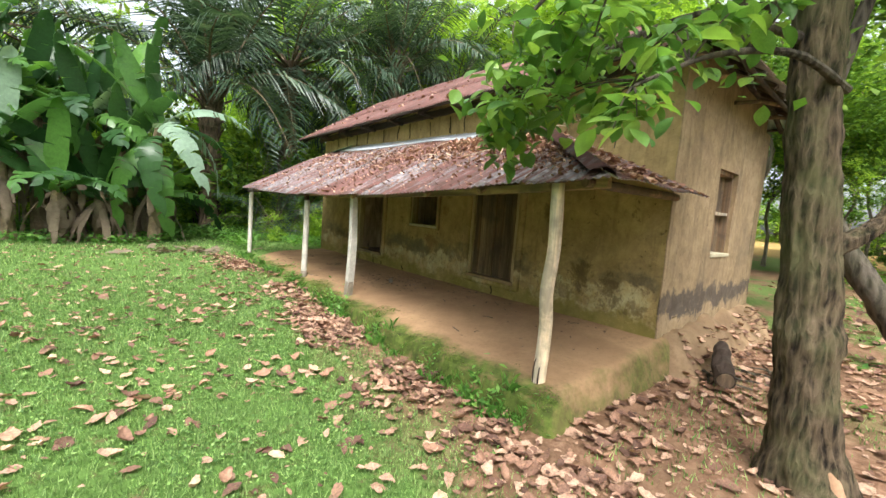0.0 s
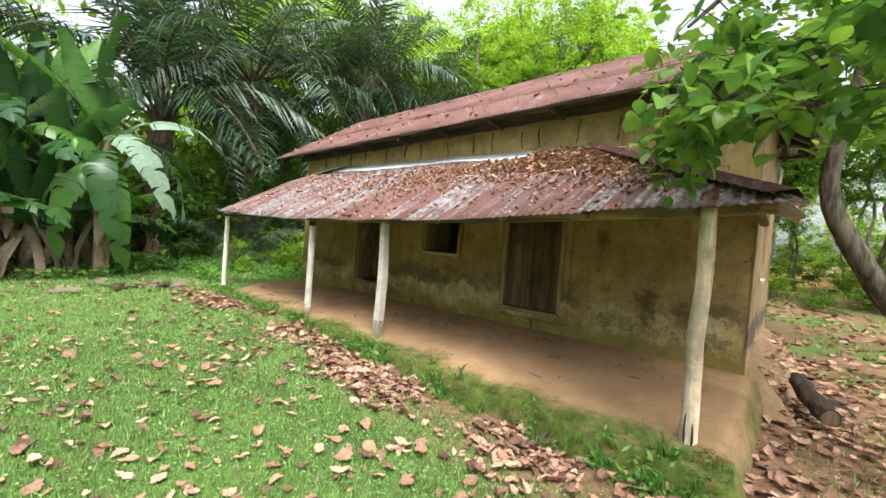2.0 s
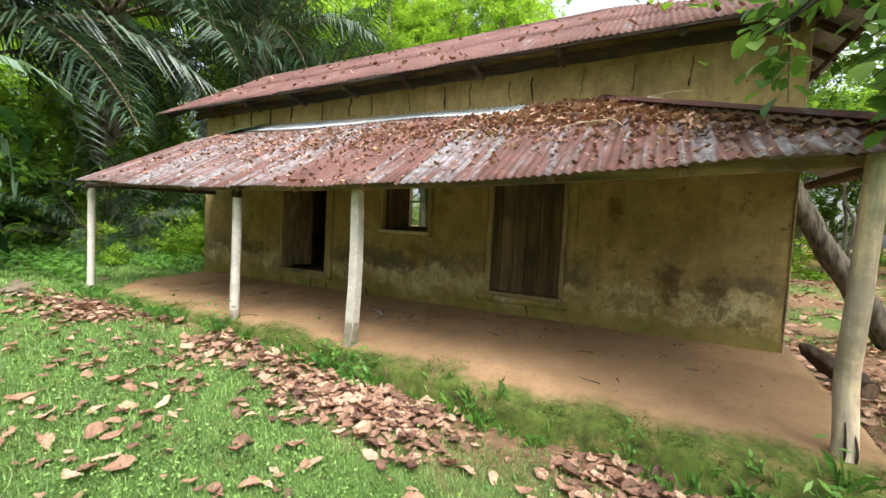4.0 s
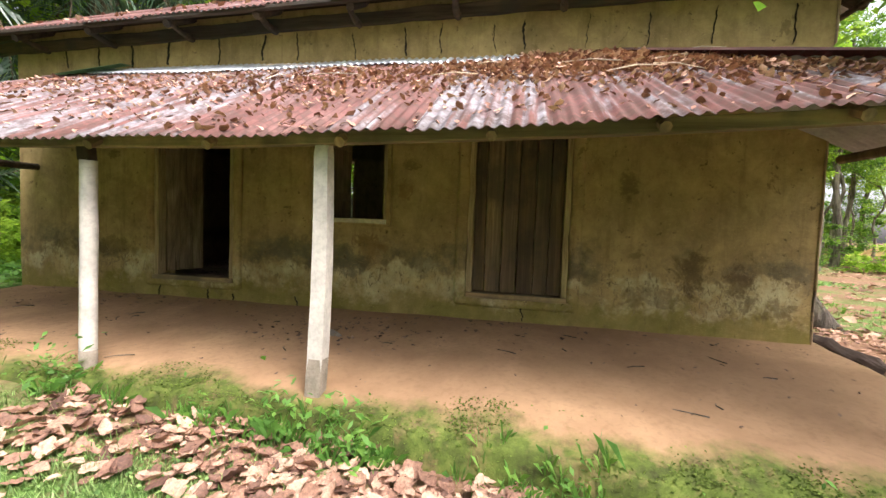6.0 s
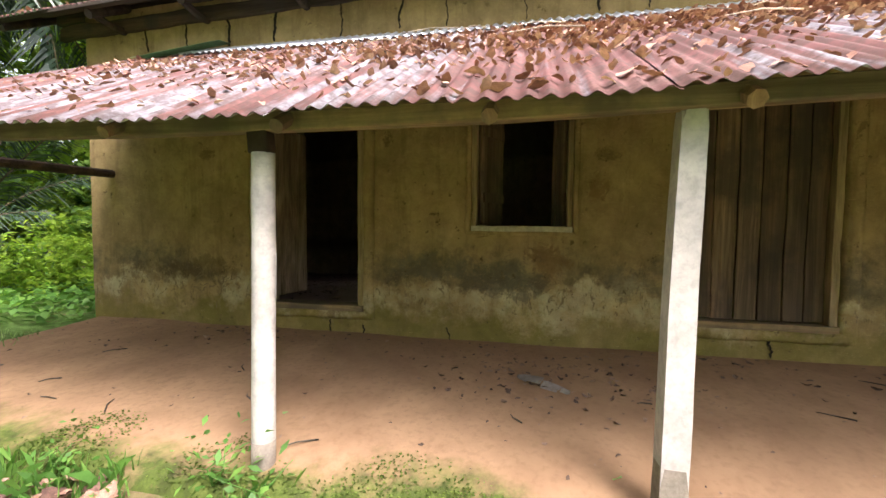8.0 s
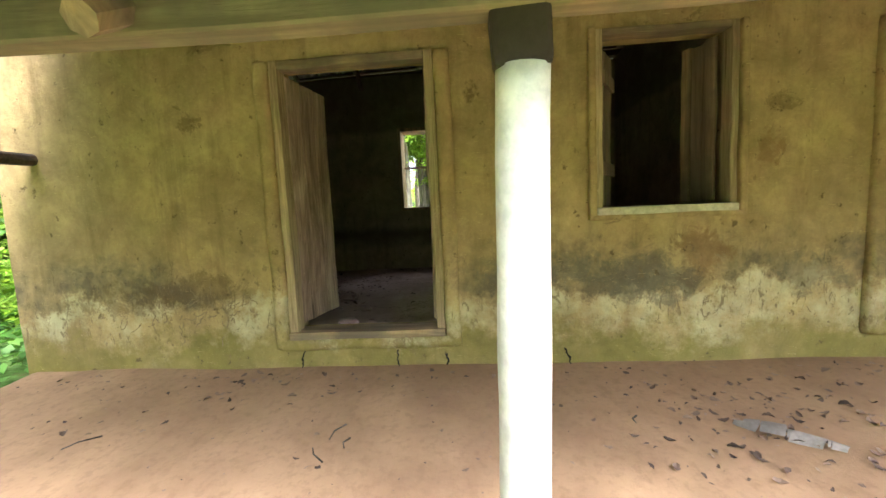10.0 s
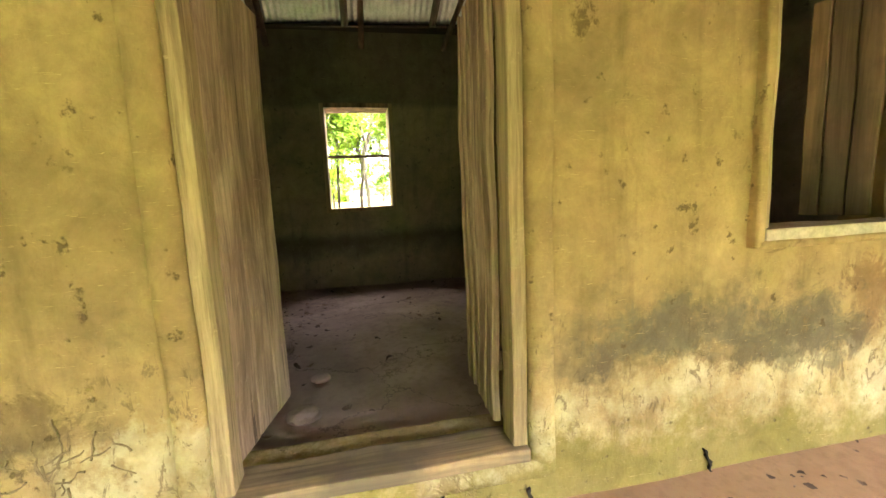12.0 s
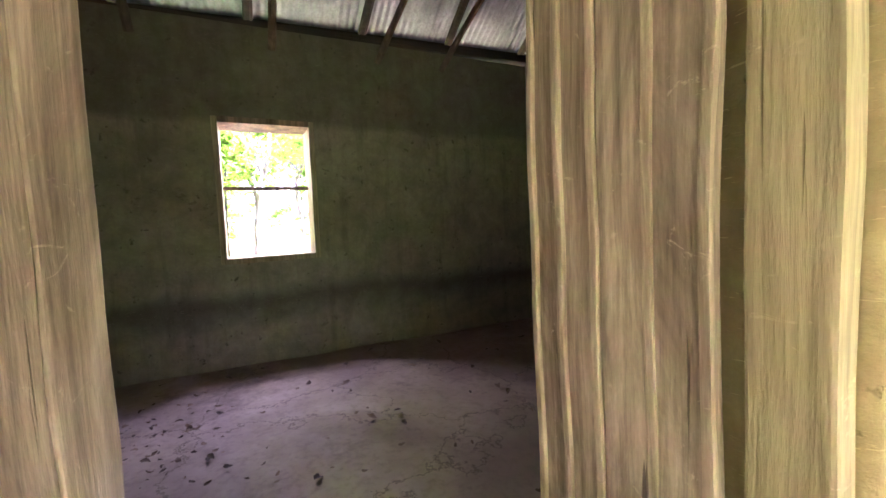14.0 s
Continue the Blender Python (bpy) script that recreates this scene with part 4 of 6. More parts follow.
def frame_wood(ob, y0, y1, z0, z1, depth=0.12, w=0.06, sill=M_BEAM, x=X_FRONT - 0.012):
    inv = Matrix.Translation(ob.location).inverted()
    for n, lo, hi, mat in (("jamb", (x, y0, z0), (x + depth, y0 + w, z1), M_JAMB), ("jamb", (x, y1 - w, z0), (x + depth, y1, z1), M_JAMB), ("lintel", (x, y0 + w, z1 - w), (x + depth, y1 - w, z1), M_BEAM), ("sill", (x - 0.03, y0 + 0.002, z0 - 0.01), (x + depth + 0.04, y1 - 0.002, z0 + 0.045), sill)):
        p = part(n, box(lo, hi, 0.008, 0.008, 12), mat, ob)
        p.matrix_parent_inverse = inv


def leaf(name, width, z0, z1, boards, label, category, mat=M_DOOR, thick=0.028, ledge=1, strips=None):
    """A ledged plank leaf, hinged at its origin and running along +y."""
    ob = thing(name, (0, 0, 0), label, category)
    edges = [0.0]
    for k in range(boards):
        edges.append(edges[-1] + random.uniform(0.8, 1.25))
    edges = [e * width / edges[-1] for e in edges]
    for a, b in zip(edges, edges[1:]):
        dx = random.uniform(-0.005, 0.005)
        bm = box((dx - thick / 2, a + 0.004, z0 + random.uniform(0, 0.015)), (dx + thick / 2, b - 0.004, z1 + random.uniform(-0.02, 0.0)), 0.007, 0.010, 20)
        part("plank", bm, mat, ob)
    for z in (z0 + 0.22, z1 - 0.25):
        x0, x1 = sorted((ledge * (thick / 2 - 0.001), ledge * (thick / 2 + 0.024)))
        part("ledge", box((x0, 0.03, z), (x1, width - 0.03, z + 0.09), 0.004, 0.004), mat, ob)
    for e in edges if strips else ():
        x0, x1 = sorted((-ledge * (thick / 2 - 0.006), -ledge * (thick / 2 + 0.009)))
        e = min(width - 0.012, max(0.012, e + random.uniform(-0.01, 0.01)))
        part("plank_edge", box((x0, e - 0.011, z0 + 0.01), (x1, e + 0.011, z1 - 0.01), 0.005, 0.012, 24), strips, ob, "pale worn edge of a split plank")
    return ob


random.seed(11)
# door_1: shut double door
door_1 = surround("door_1", D1[0], D1[1], D1[2], D1[3], 0.13, 0.10, "shut double plank door in a raised plaster surround")
frame_wood(door_1, *D1)
for hinge, flip in ((D1[0] + 0.062, 1), (D1[1] - 0.062, -1)):
    ob = leaf("door_leaf", 0.475, D1[2] + 0.047, D1[3] - 0.065, 3, "shut weathered grey-brown plank door leaf", "door")
    ob.matrix_basis = pose(X_FRONT + 0.06, hinge, 0) @ Matrix.Diagonal((1, flip, 1, 1))
    ob["group"] = "door leaves"

# door_2: double door standing open into the room
door_2 = surround("door_2", D2[0], D2[1], D2[2], D2[3], 0.11, 0.09, "open plank double door in a raised plaster surround")
frame_wood(door_2, *D2)
left = leaf("door_leaf", 0.545, D2[2] + 0.06, D2[3] - 0.065, 3, "open weathered plank door leaf with a ragged edge", "door", M_LEAFWOOD, ledge=-1)
left.matrix_basis = pose(X_FRONT + 0.125, D2[1] - 0.038, 0, 0, 0, LEFT_LEAF)
left["group"] = "door leaves"
right = leaf("door_leaf", 0.48, D2[2] + 0.06, D2[3] - 0.065, 4, "open split plank door leaf, gapped at the hinges", "door", M_LEAFWOOD, strips=M_PLANKEDGE)
right.matrix_basis = pose(X_FRONT + 0.135, D2[0] + 0.066, 0, 0, 0, RIGHT_LEAF)
right["group"] = "door leaves"

# window_1: opening with shutters swung inwards
window_1 = surround("window_1", W1[0], W1[1], W1[2], W1[3], 0.05, 0.035, "open window with inward shutters and a pale sill")
frame_wood(window_1, *W1, w=0.045, sill=M_SILL)
for y, a, lab in ((W1[0] + 0.06, RIGHT_SHUT, "brown plank window shutter swung inwards"), (W1[1] - 0.06, LEFT_SHUT, "brown plank window shutter swung wide open")):
    ob = leaf("window_shutter", 0.30 if y < 6.4 else 0.40, W1[2] + 0.05, W1[3] - 0.05, 3, lab, "shutter", M_WOOD)
    ob.matrix_basis = pose(X_FRONT + 0.13, y, 0, 0, 0, a)
    ob["group"] = "window shutters"


# back window: empty timber frame with a cross bar
window_2 = thing("window_2", (X_BACK - 0.2, (BW[0] + BW[1]) / 2, BW[2]), "empty wooden window frame with one cross bar", "window", kind="structure")
inv = Matrix.Translation(window_2.location).inverted()
xi = X_BACK - WALL - 0.02
for n, lo, hi, mat in (("jamb", (xi, BW[0], BW[2]), (X_BACK + 0.02, BW[0] + 0.05, BW[3]), M_JAMB), ("jamb", (xi, BW[1] - 0.05, BW[2]), (X_BACK + 0.02, BW[1], BW[3]), M_JAMB), ("lintel", (xi, BW[0] + 0.05, BW[3] - 0.055), (X_BACK + 0.02, BW[1] - 0.05, BW[3]), M_WOOD), ("sill", (xi - 0.01, BW[0] + 0.05, BW[2]), (X_BACK + 0.02, BW[1] - 0.05, BW[2] + 0.05), M_JAMB), ("cross_bar", (X_BACK - 0.10, BW[0] + 0.05, 2.18), (X_BACK - 0.06, BW[1] - 0.05, 2.215), M_WOOD)):
    p = part(n, box(lo, hi, 0.006, 0.006, 8), mat, window_2)
    p.matrix_parent_inverse = inv

# added fill lamp, hidden above the window head, to brighten the room floor
fill_lamp = new("window_fill_lamp", bpy.data.lights.new("window_fill_lamp", "AREA"))
fill_lamp.data.shape, fill_lamp.data.size, fill_lamp.data.size_y, fill_lamp.data.energy = "RECTANGLE", 0.2, 0.72, 1.1
fill_lamp.data.color = (1.0, 0.93, 0.82)
fill_lamp.matrix_world = look((X_BACK + 0.10, (BW[0] + BW[1]) / 2 + 0.05, BW[3] + 0.10), (X_BACK - 1.4, (BW[0] + BW[1]) / 2 - 0.75, 0.5))

# gable window: frame with cross bar, pale boards behind
window_3 = thing("window_3", ((EW[0] + EW[1]) / 2, Y_END, EW[2]), "boarded window with a wooden cross bar and pale sill", "window", kind="structure")
inv = Matrix.Translation(window_3.location).inverted()
M_PALE = weathered_wood("pale_shutter_wood", (0.50, 0.45, 0.38), (0.30, 0.25, 0.19))
zm = (EW[2] + EW[3]) / 2
for n, lo, hi, mat in (("jamb", (EW[0], Y_END + 0.06, EW[2]), (EW[0] + 0.06, Y_END + 0.20, EW[3]), M_PALE), ("jamb", (EW[1] - 0.06, Y_END + 0.06, EW[2]), (EW[1], Y_END + 0.20, EW[3]), M_WOOD), ("lintel", (EW[0] + 0.06, Y_END + 0.06, EW[3] - 0.06), (EW[1] - 0.06, Y_END + 0.20, EW[3]), M_WOOD), ("sill", (EW[0] + 0.002, Y_END - 0.02, EW[2] - 0.02), (EW[1] - 0.002, Y_END + 0.22, EW[2] + 0.03), M_SILL), ("cross_bar", (EW[0] + 0.06, Y_END + 0.07, zm - 0.025), (EW[1] - 0.06, Y_END + 0.13, zm + 0.025), M_PALE), ("board", (EW[0] + 0.065, Y_END + 0.15, EW[2] + 0.04), (EW[0] + 0.40, Y_END + 0.18, EW[3] - 0.07), M_PALE), ("board", (EW[0] + 0.41, Y_END + 0.16, EW[2] + 0.04), (EW[1] - 0.065, Y_END + 0.19, EW[3] - 0.07), M_DOOR)):
    p = part(n, box(lo, hi, 0.005, 0.005, 6), mat, window_3)
    p.matrix_parent_inverse = inv


# ---- veranda posts ----
def post(pts, radii, mat, foot_z, label, square=False):
    x, y, z = pts[0]
    ob = thing("veranda_post", (x, y, z), label, "post", "veranda posts")
    inv = Matrix.Translation(ob.location).inverted()
    line = smooth_line(pts, 22)
    rr = np.interp(np.linspace(0, 1, 22), np.linspace(0, 1, len(radii)), radii)


    def pole(q, r):
        if not square:
            return tube(q, r, 14, 0.07, 5.0)
        bm = tube(q, [1.12 * v for v in r], 4, 0.02, 5.0, turn=0.92)
        bmesh.ops.bevel(bm, geom=[e for e in bm.edges if abs((e.verts[0].co - e.verts[1].co).z) > 0.02], offset=0.014, segments=2, affect="EDGES")
        return bm

    p = shaft = part("shaft", pole(line, rr), mat, ob, smooth=not square)
    p.matrix_parent_inverse = inv
    if foot_z:
        low = [q for q in line if q[2] < foot_z]
        p = part("foot", pole(low, [r * 1.035 for r in rr[:len(low)]]), M_POSTFOOT, p, "damp grey foot", smooth=not square)
    return ob, shaft


pa, pa_shaft = post([(2.90, 1.88, 0.05), (2.93, 1.88, 0.35), (2.97, 1.89, 0.75), (2.93, 1.89, 1.15), (2.95, 1.87, 1.55), (2.91, 1.87, 2.13)], [0.066, 0.066, 0.064, 0.063, 0.060, 0.058], M_POST, 0, "crooked peeled grey post with a rotten split foot")
for dy, z0, z1 in ((-0.03, 0.22, 0.44), (0.02, 0.26, 0.50)):
    p = part("rot_hole", tube(smooth_line([(2.865, 1.88 + dy, z0), (2.858, 1.88 + dy * 1.2, (z0 + z1) / 2), (2.888, 1.885 + dy, z1)], 6), [0.002, 0.006, 0.008, 0.008, 0.006, 0.002], 8, 0.6, 25), M_ROT, pa_shaft, "dark rotten split")
post([(3.06, 5.83, 0.02), (3.08, 5.81, 0.6), (3.09, 5.80, 1.2), (3.06, 5.79, 1.91)], [0.062, 0.066, 0.064, 0.058], M_POSTWHITE, 0.52, "straight squared whitewashed post with a damp grey foot", True)
post([(3.08, 7.66, 0.08), (3.08, 7.65, 0.7), (3.08, 7.64, 1.3), (3.07, 7.63, 1.80)], [0.056, 0.056, 0.055, 0.053], M_POSTWHITE, 0.5, "thin whitewashed post wedged under the beam")
post([(3.03, 10.96, 0.15), (3.03, 10.95, 0.9), (3.03, 10.94, 1.90)], [0.05, 0.05, 0.048], M_POSTWHITE, 0.42, "whitewashed post at the open veranda corner")
bm = box((3.03, 7.58, 1.79), (3.10, 7.69, 1.90), 0.012, 0.02, 2)
tagged(part("wedge_block", bm, M_ROT), "dark wooden wedge between post and beam", "wedge")


# ---- vegetation ----
def unit(v):
    return v / np.maximum(np.linalg.norm(v, axis=-1, keepdims=True), 1e-9)


def leaf_quads(centres, length, width, lie=0.35, droop=0.3):
    """Corners of a diamond leaf, folded at its rib, at each centre: two triangles."""
    n = len(centres)
    az = rng.uniform(0, 2 * np.pi, n)
    d = np.stack([np.cos(az), np.sin(az), rng.normal(-droop, 0.4, n)], 1)
    d = unit(d)
    up = unit(np.stack([rng.normal(0, lie, n), rng.normal(0, lie, n), np.ones(n)], 1))
    s = unit(np.cross(d, up))
    nn = np.cross(s, d)
    L = (length * rng.uniform(0.6, 1.3, n))[:, None]
    W = (width * rng.uniform(0.7, 1.2, n))[:, None]
    a, b = centres - d * L * 0.5, centres + d * L * 0.5
    l = centres - s * W * 0.5 + nn * W * 0.16
    r = centres + s * W * 0.5 + nn * W * 0.16
    return np.stack([a, r, b, l], 1).reshape(-1, 3)


def crown_mesh(name, size, clumps, per, leaf_size, mat, seed, flat=0.6):
    g = np.random.default_rng(seed)
    c = unit(g.normal(0, 1, (clumps, 3))) * g.uniform(0.45, 1.0, (clumps, 1)) ** 0.6
    c = c * np.array(size) * (1 + 0.25 * g.normal(0, 1, (clumps, 1)))
    r = g.uniform(0.55, 1.25, (clumps, 1)) * 0.30 * size[0]
    pts = (c[:, None, :] + g.normal(0, 0.5, (clumps, per, 3)) * r[:, None, :] * np.array([1, 1, flat])).reshape(-1, 3)
    return array_mesh(name, leaf_quads(pts, leaf_size, leaf_size * 0.55), 4, [mat])


# crowns b, d and shrubs a, c take the leaf copy coloured as sunlit
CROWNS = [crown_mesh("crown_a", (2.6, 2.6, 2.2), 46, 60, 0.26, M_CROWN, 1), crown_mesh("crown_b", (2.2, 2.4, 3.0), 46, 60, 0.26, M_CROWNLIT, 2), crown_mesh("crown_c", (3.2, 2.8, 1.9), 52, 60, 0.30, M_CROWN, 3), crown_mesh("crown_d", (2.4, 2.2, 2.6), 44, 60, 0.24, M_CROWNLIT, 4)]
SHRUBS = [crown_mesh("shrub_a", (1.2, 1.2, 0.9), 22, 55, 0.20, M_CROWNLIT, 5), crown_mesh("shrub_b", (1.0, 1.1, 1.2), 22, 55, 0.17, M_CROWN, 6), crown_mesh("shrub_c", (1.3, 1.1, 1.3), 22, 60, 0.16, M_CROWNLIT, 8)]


def trunk_mesh(h, r, seed):
    g = random.Random(seed)
    pts = [(g.uniform(-0.12, 0.12) * k, g.uniform(-0.12, 0.12) * k, h * k / 6 - (0.15 if k == 0 else 0)) for k in range(7)]
    bm = tube(smooth_line(pts, 12), np.interp(np.linspace(0, 1, 12), [0, 0.08, 1], [r * 1.5, r, r * 0.45]), 8, 0.15, 3)
    me = bpy.data.meshes.new("trunk")
    bm.to_mesh(me)
    bm.free()
    me.materials.append(M_BARKFAR)
    return me


TRUNKS = [trunk_mesh(9.0, 0.12, 1), trunk_mesh(11.0, 0.17, 2), trunk_mesh(7.5, 0.09, 3), trunk_mesh(12.0, 0.22, 4)]
LIMB = []
for k in range(3):
    g = random.Random(k)
    bm = tube(smooth_line([(0, 0, 0), (0.6, 0.1, 0.7), (1.3, 0.3 * g.random(), 1.7), (1.9, 0.2, 2.6)], 8), np.linspace(0.06, 0.015, 8), 6)
    me = bpy.data.meshes.new("limb")
    bm.to_mesh(me)
    bm.free()
    me.materials.append(M_BARKFAR)
    LIMB.append(me)

random.seed(21)


def forest_tree(x, y, crowns, kind=None, scale=1.0, low=0.55, label="slender forest tree with a loose green crown", group="forest trees", lit=False):
    k = random.randrange(4) if kind is None else kind
    h = (9.0, 11.0, 7.5, 12.0)[k] * scale
    ob = thing("tree", (x, y, ground_z(x, y)), label, "tree", group)
    put("trunk", TRUNKS[k], ob, "", pose(0, 0, 0, 0, 0, random.uniform(0, 360)) @ Matrix.Diagonal((1, 1, scale, 1)))
    for j in range(crowns):
        f = low + (1.02 - low) * (j + 0.5) / crowns
        a = random.uniform(0, 2 * math.pi)
        rr = random.uniform(0.3, 1.7) * (1.15 - f * 0.6)
        m = pose(rr * math.cos(a), rr * math.sin(a), h * f, random.uniform(-12, 12), random.uniform(-12, 12), random.uniform(0, 360)) @ Matrix.Diagonal((*[random.uniform(0.55, 0.95)] * 2, random.uniform(0.55, 0.95), 1))
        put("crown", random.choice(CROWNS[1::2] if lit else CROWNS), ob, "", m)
        if j < 3:
            put("limb", random.choice(LIMB), ob, "", pose(0, 0, h * (f - 0.18), 0, random.uniform(-15, 15), math.degrees(a)))
    return ob


def clear(x, y):
    """True away from the house and the lawn."""
    return not (-9 < x < 12.5 and -9 < y < 16.5)


made = 0
# woods behind the house and the bananas
for k in range(2000):
    if made >= 38:
        break
    x, y = random.uniform(-22, 26), random.uniform(17.5, 44)
    if x > 12 and y < 17 or (x < 7 and y < 20 and random.random() < 0.5):
        continue
    forest_tree(x, y, random.choice((3, 4, 4)), scale=random.uniform(0.8, 1.25), low=random.choice((0.25, 0.4, 0.55)), lit=random.random() < 0.7)
    made += 1
for k in range(20):
    forest_tree(random.uniform(27, 40), random.uniform(10, 20), random.choice((2, 3)), scale=random.uniform(0.85, 1.3), low=0.5)
# open plantation past the gable, bare stems
for k in range(52):
    x, y = random.uniform(15, 46), random.uniform(-24, 5.5)
    forest_tree(x, y, 2, random.choice((0, 2, 2, 1)), random.uniform(0.95, 1.35), 0.78, "bare-stemmed plantation tree with a high thin crown", "plantation trees")
# unseen woods added behind the walker to hold back light from the low sky
for k in range(30):
    a = random.uniform(math.radians(140), math.radians(305))
    r = random.uniform(15, 30)
    forest_tree(2 + r * math.cos(a), 4 + r * math.sin(a), 3, None, random.uniform(0.8, 1.2), 0.4)

# far belt closing the view
for k in range(64):
    a = 2 * math.pi * k / 64 + random.uniform(-0.04, 0.04)
    r = random.uniform(46, 60)
    forest_tree(4 + r * math.cos(a), 5 + r * math.sin(a), 5, 3, random.uniform(0.9, 1.3), 0.1, "distant leafy tree in the far belt of woods", "far trees")
for k in range(90):
    a = 2 * math.pi * k / 90 + random.uniform(-0.03, 0.03)
    r = random.uniform(43, 56)
    x, y = 4 + r * math.cos(a), 5 + r * math.sin(a)
    ob = thing("shrub", (x, y, ground_z(x, y)), "tall green undergrowth in the far belt of woods", "shrub", "far undergrowth")
    s = random.uniform(2.2, 3.6)
    put("foliage", random.choice(SHRUBS), ob, "", pose(0, 0, 0.6 * s, 0, 0, random.uniform(0, 360)) @ Matrix.Diagonal((s, s, s, 1)))

# tall trees behind the house, loose enough to let the sky through
for x, y in ((13.0, 21.0), (19.5, 19.5), (22, 15.5), (17.0, 25), (9.0, 22.5), (24.5, 18.5), (26, 13), (21.0, 25), (28.5, 16.5), (16.5, 20.5), (18.5, 16.0), (23.5, 22), (15.0, 23.5), (20.5, 13.5), (25.5, 16.5), (19.0, 22.5), (30, 19), (12, 25), (22, 10.8), (25.5, 10.4), (28, 12), (31, 11), (24, 12.5), (33, 14), (21, 17.5)):
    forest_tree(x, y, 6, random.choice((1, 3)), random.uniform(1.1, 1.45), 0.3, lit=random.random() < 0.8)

# thin stems with high crowns beyond the back of the house
saved = random.getstate()
for x, y in ((20.0, 4.0), (23.5, 6.4), (26.0, 8.2), (22.0, 2.2), (28.0, 5.0), (25.0, 3.0), (30.0, 9.5), (21.5, 8.0)):
    forest_tree(x, y, 3, 2, random.uniform(1.1, 1.4), 0.5)
random.setstate(saved)

# thicket along the edge of the woods
for k in range(130):
    x, y = random.uniform(-16, 17), random.uniform(16.2, 25)
    if y < 17.5 and 1 < x < 5:
        continue
    ob = thing("shrub", (x, y, ground_z(x, y)), "light green leafy thicket shrub at the edge of the woods", "shrub", "thicket shrubs")
    s = random.uniform(0.8, 1.7)
    put("foliage", random.choice(SHRUBS), ob, "", pose(0, 0, 0.7 * s, 0, 0, random.uniform(0, 360)) @ Matrix.Diagonal((s, s, s, 1)))
for k in range(34):
    x, y = random.uniform(12, 40), random.uniform(-16, 3)
    ob = thing("shrub", (x, y, ground_z(x, y)), "low green bush among the plantation stems", "shrub", "plantation bushes")
    s = random.uniform(0.25, 0.6) if x < 24 else random.uniform(0.7, 1.6)
    put("foliage", random.choice(SHRUBS), ob, "", pose(0, 0, 0.5 * s, 0, 0, random.uniform(0, 360)) @ Matrix.Diagonal((s, s, s * 0.8, 1)))
# young growth between the palms, its sunlit look put into the leaf colour
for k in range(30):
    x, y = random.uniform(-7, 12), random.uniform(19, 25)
    ob = thing("shrub", (x, y, ground_z(x, y)), "tall young growth between the palms, its leaves coloured as sunlit", "shrub", "young growth")
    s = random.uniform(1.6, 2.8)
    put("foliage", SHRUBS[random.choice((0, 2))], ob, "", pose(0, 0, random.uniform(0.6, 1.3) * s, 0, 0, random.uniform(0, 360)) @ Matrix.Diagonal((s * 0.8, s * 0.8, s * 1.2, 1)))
for k in range(16):
    x, y = random.uniform(4.6, 10.5), random.uniform(13.3, 16.5)
    ob = thing("shrub", (x, y, ground_z(x, y)), "low green bush beyond the veranda, its leaves coloured as sunlit", "shrub", "veranda bushes")
    s = random.uniform(0.35, 0.75)
    put("foliage", SHRUBS[random.choice((0, 2))], ob, "", pose(0, 0, 0.5 * s, 0, 0, random.uniform(0, 360)) @ Matrix.Diagonal((s, s, s, 1)))
# thin stems standing in the thicket
for k in range(46):
    x, y = random.uniform(-6, 8), random.uniform(16.4, 19.5)
    h = random.uniform(2.0, 4.5)
    z = ground_z(x, y)
    bm = tube(smooth_line([(x, y, z - 0.1), (x + random.uniform(-0.2, 0.2), y, z + h * 0.5), (x + random.uniform(-0.6, 0.6), y, z + h)], 6), np.linspace(0.022, 0.008, 6), 5)
    tagged(part("sapling_stem", bm, M_BARKFAR), "thin bare sapling stem in the thicket", "sapling", "saplings")


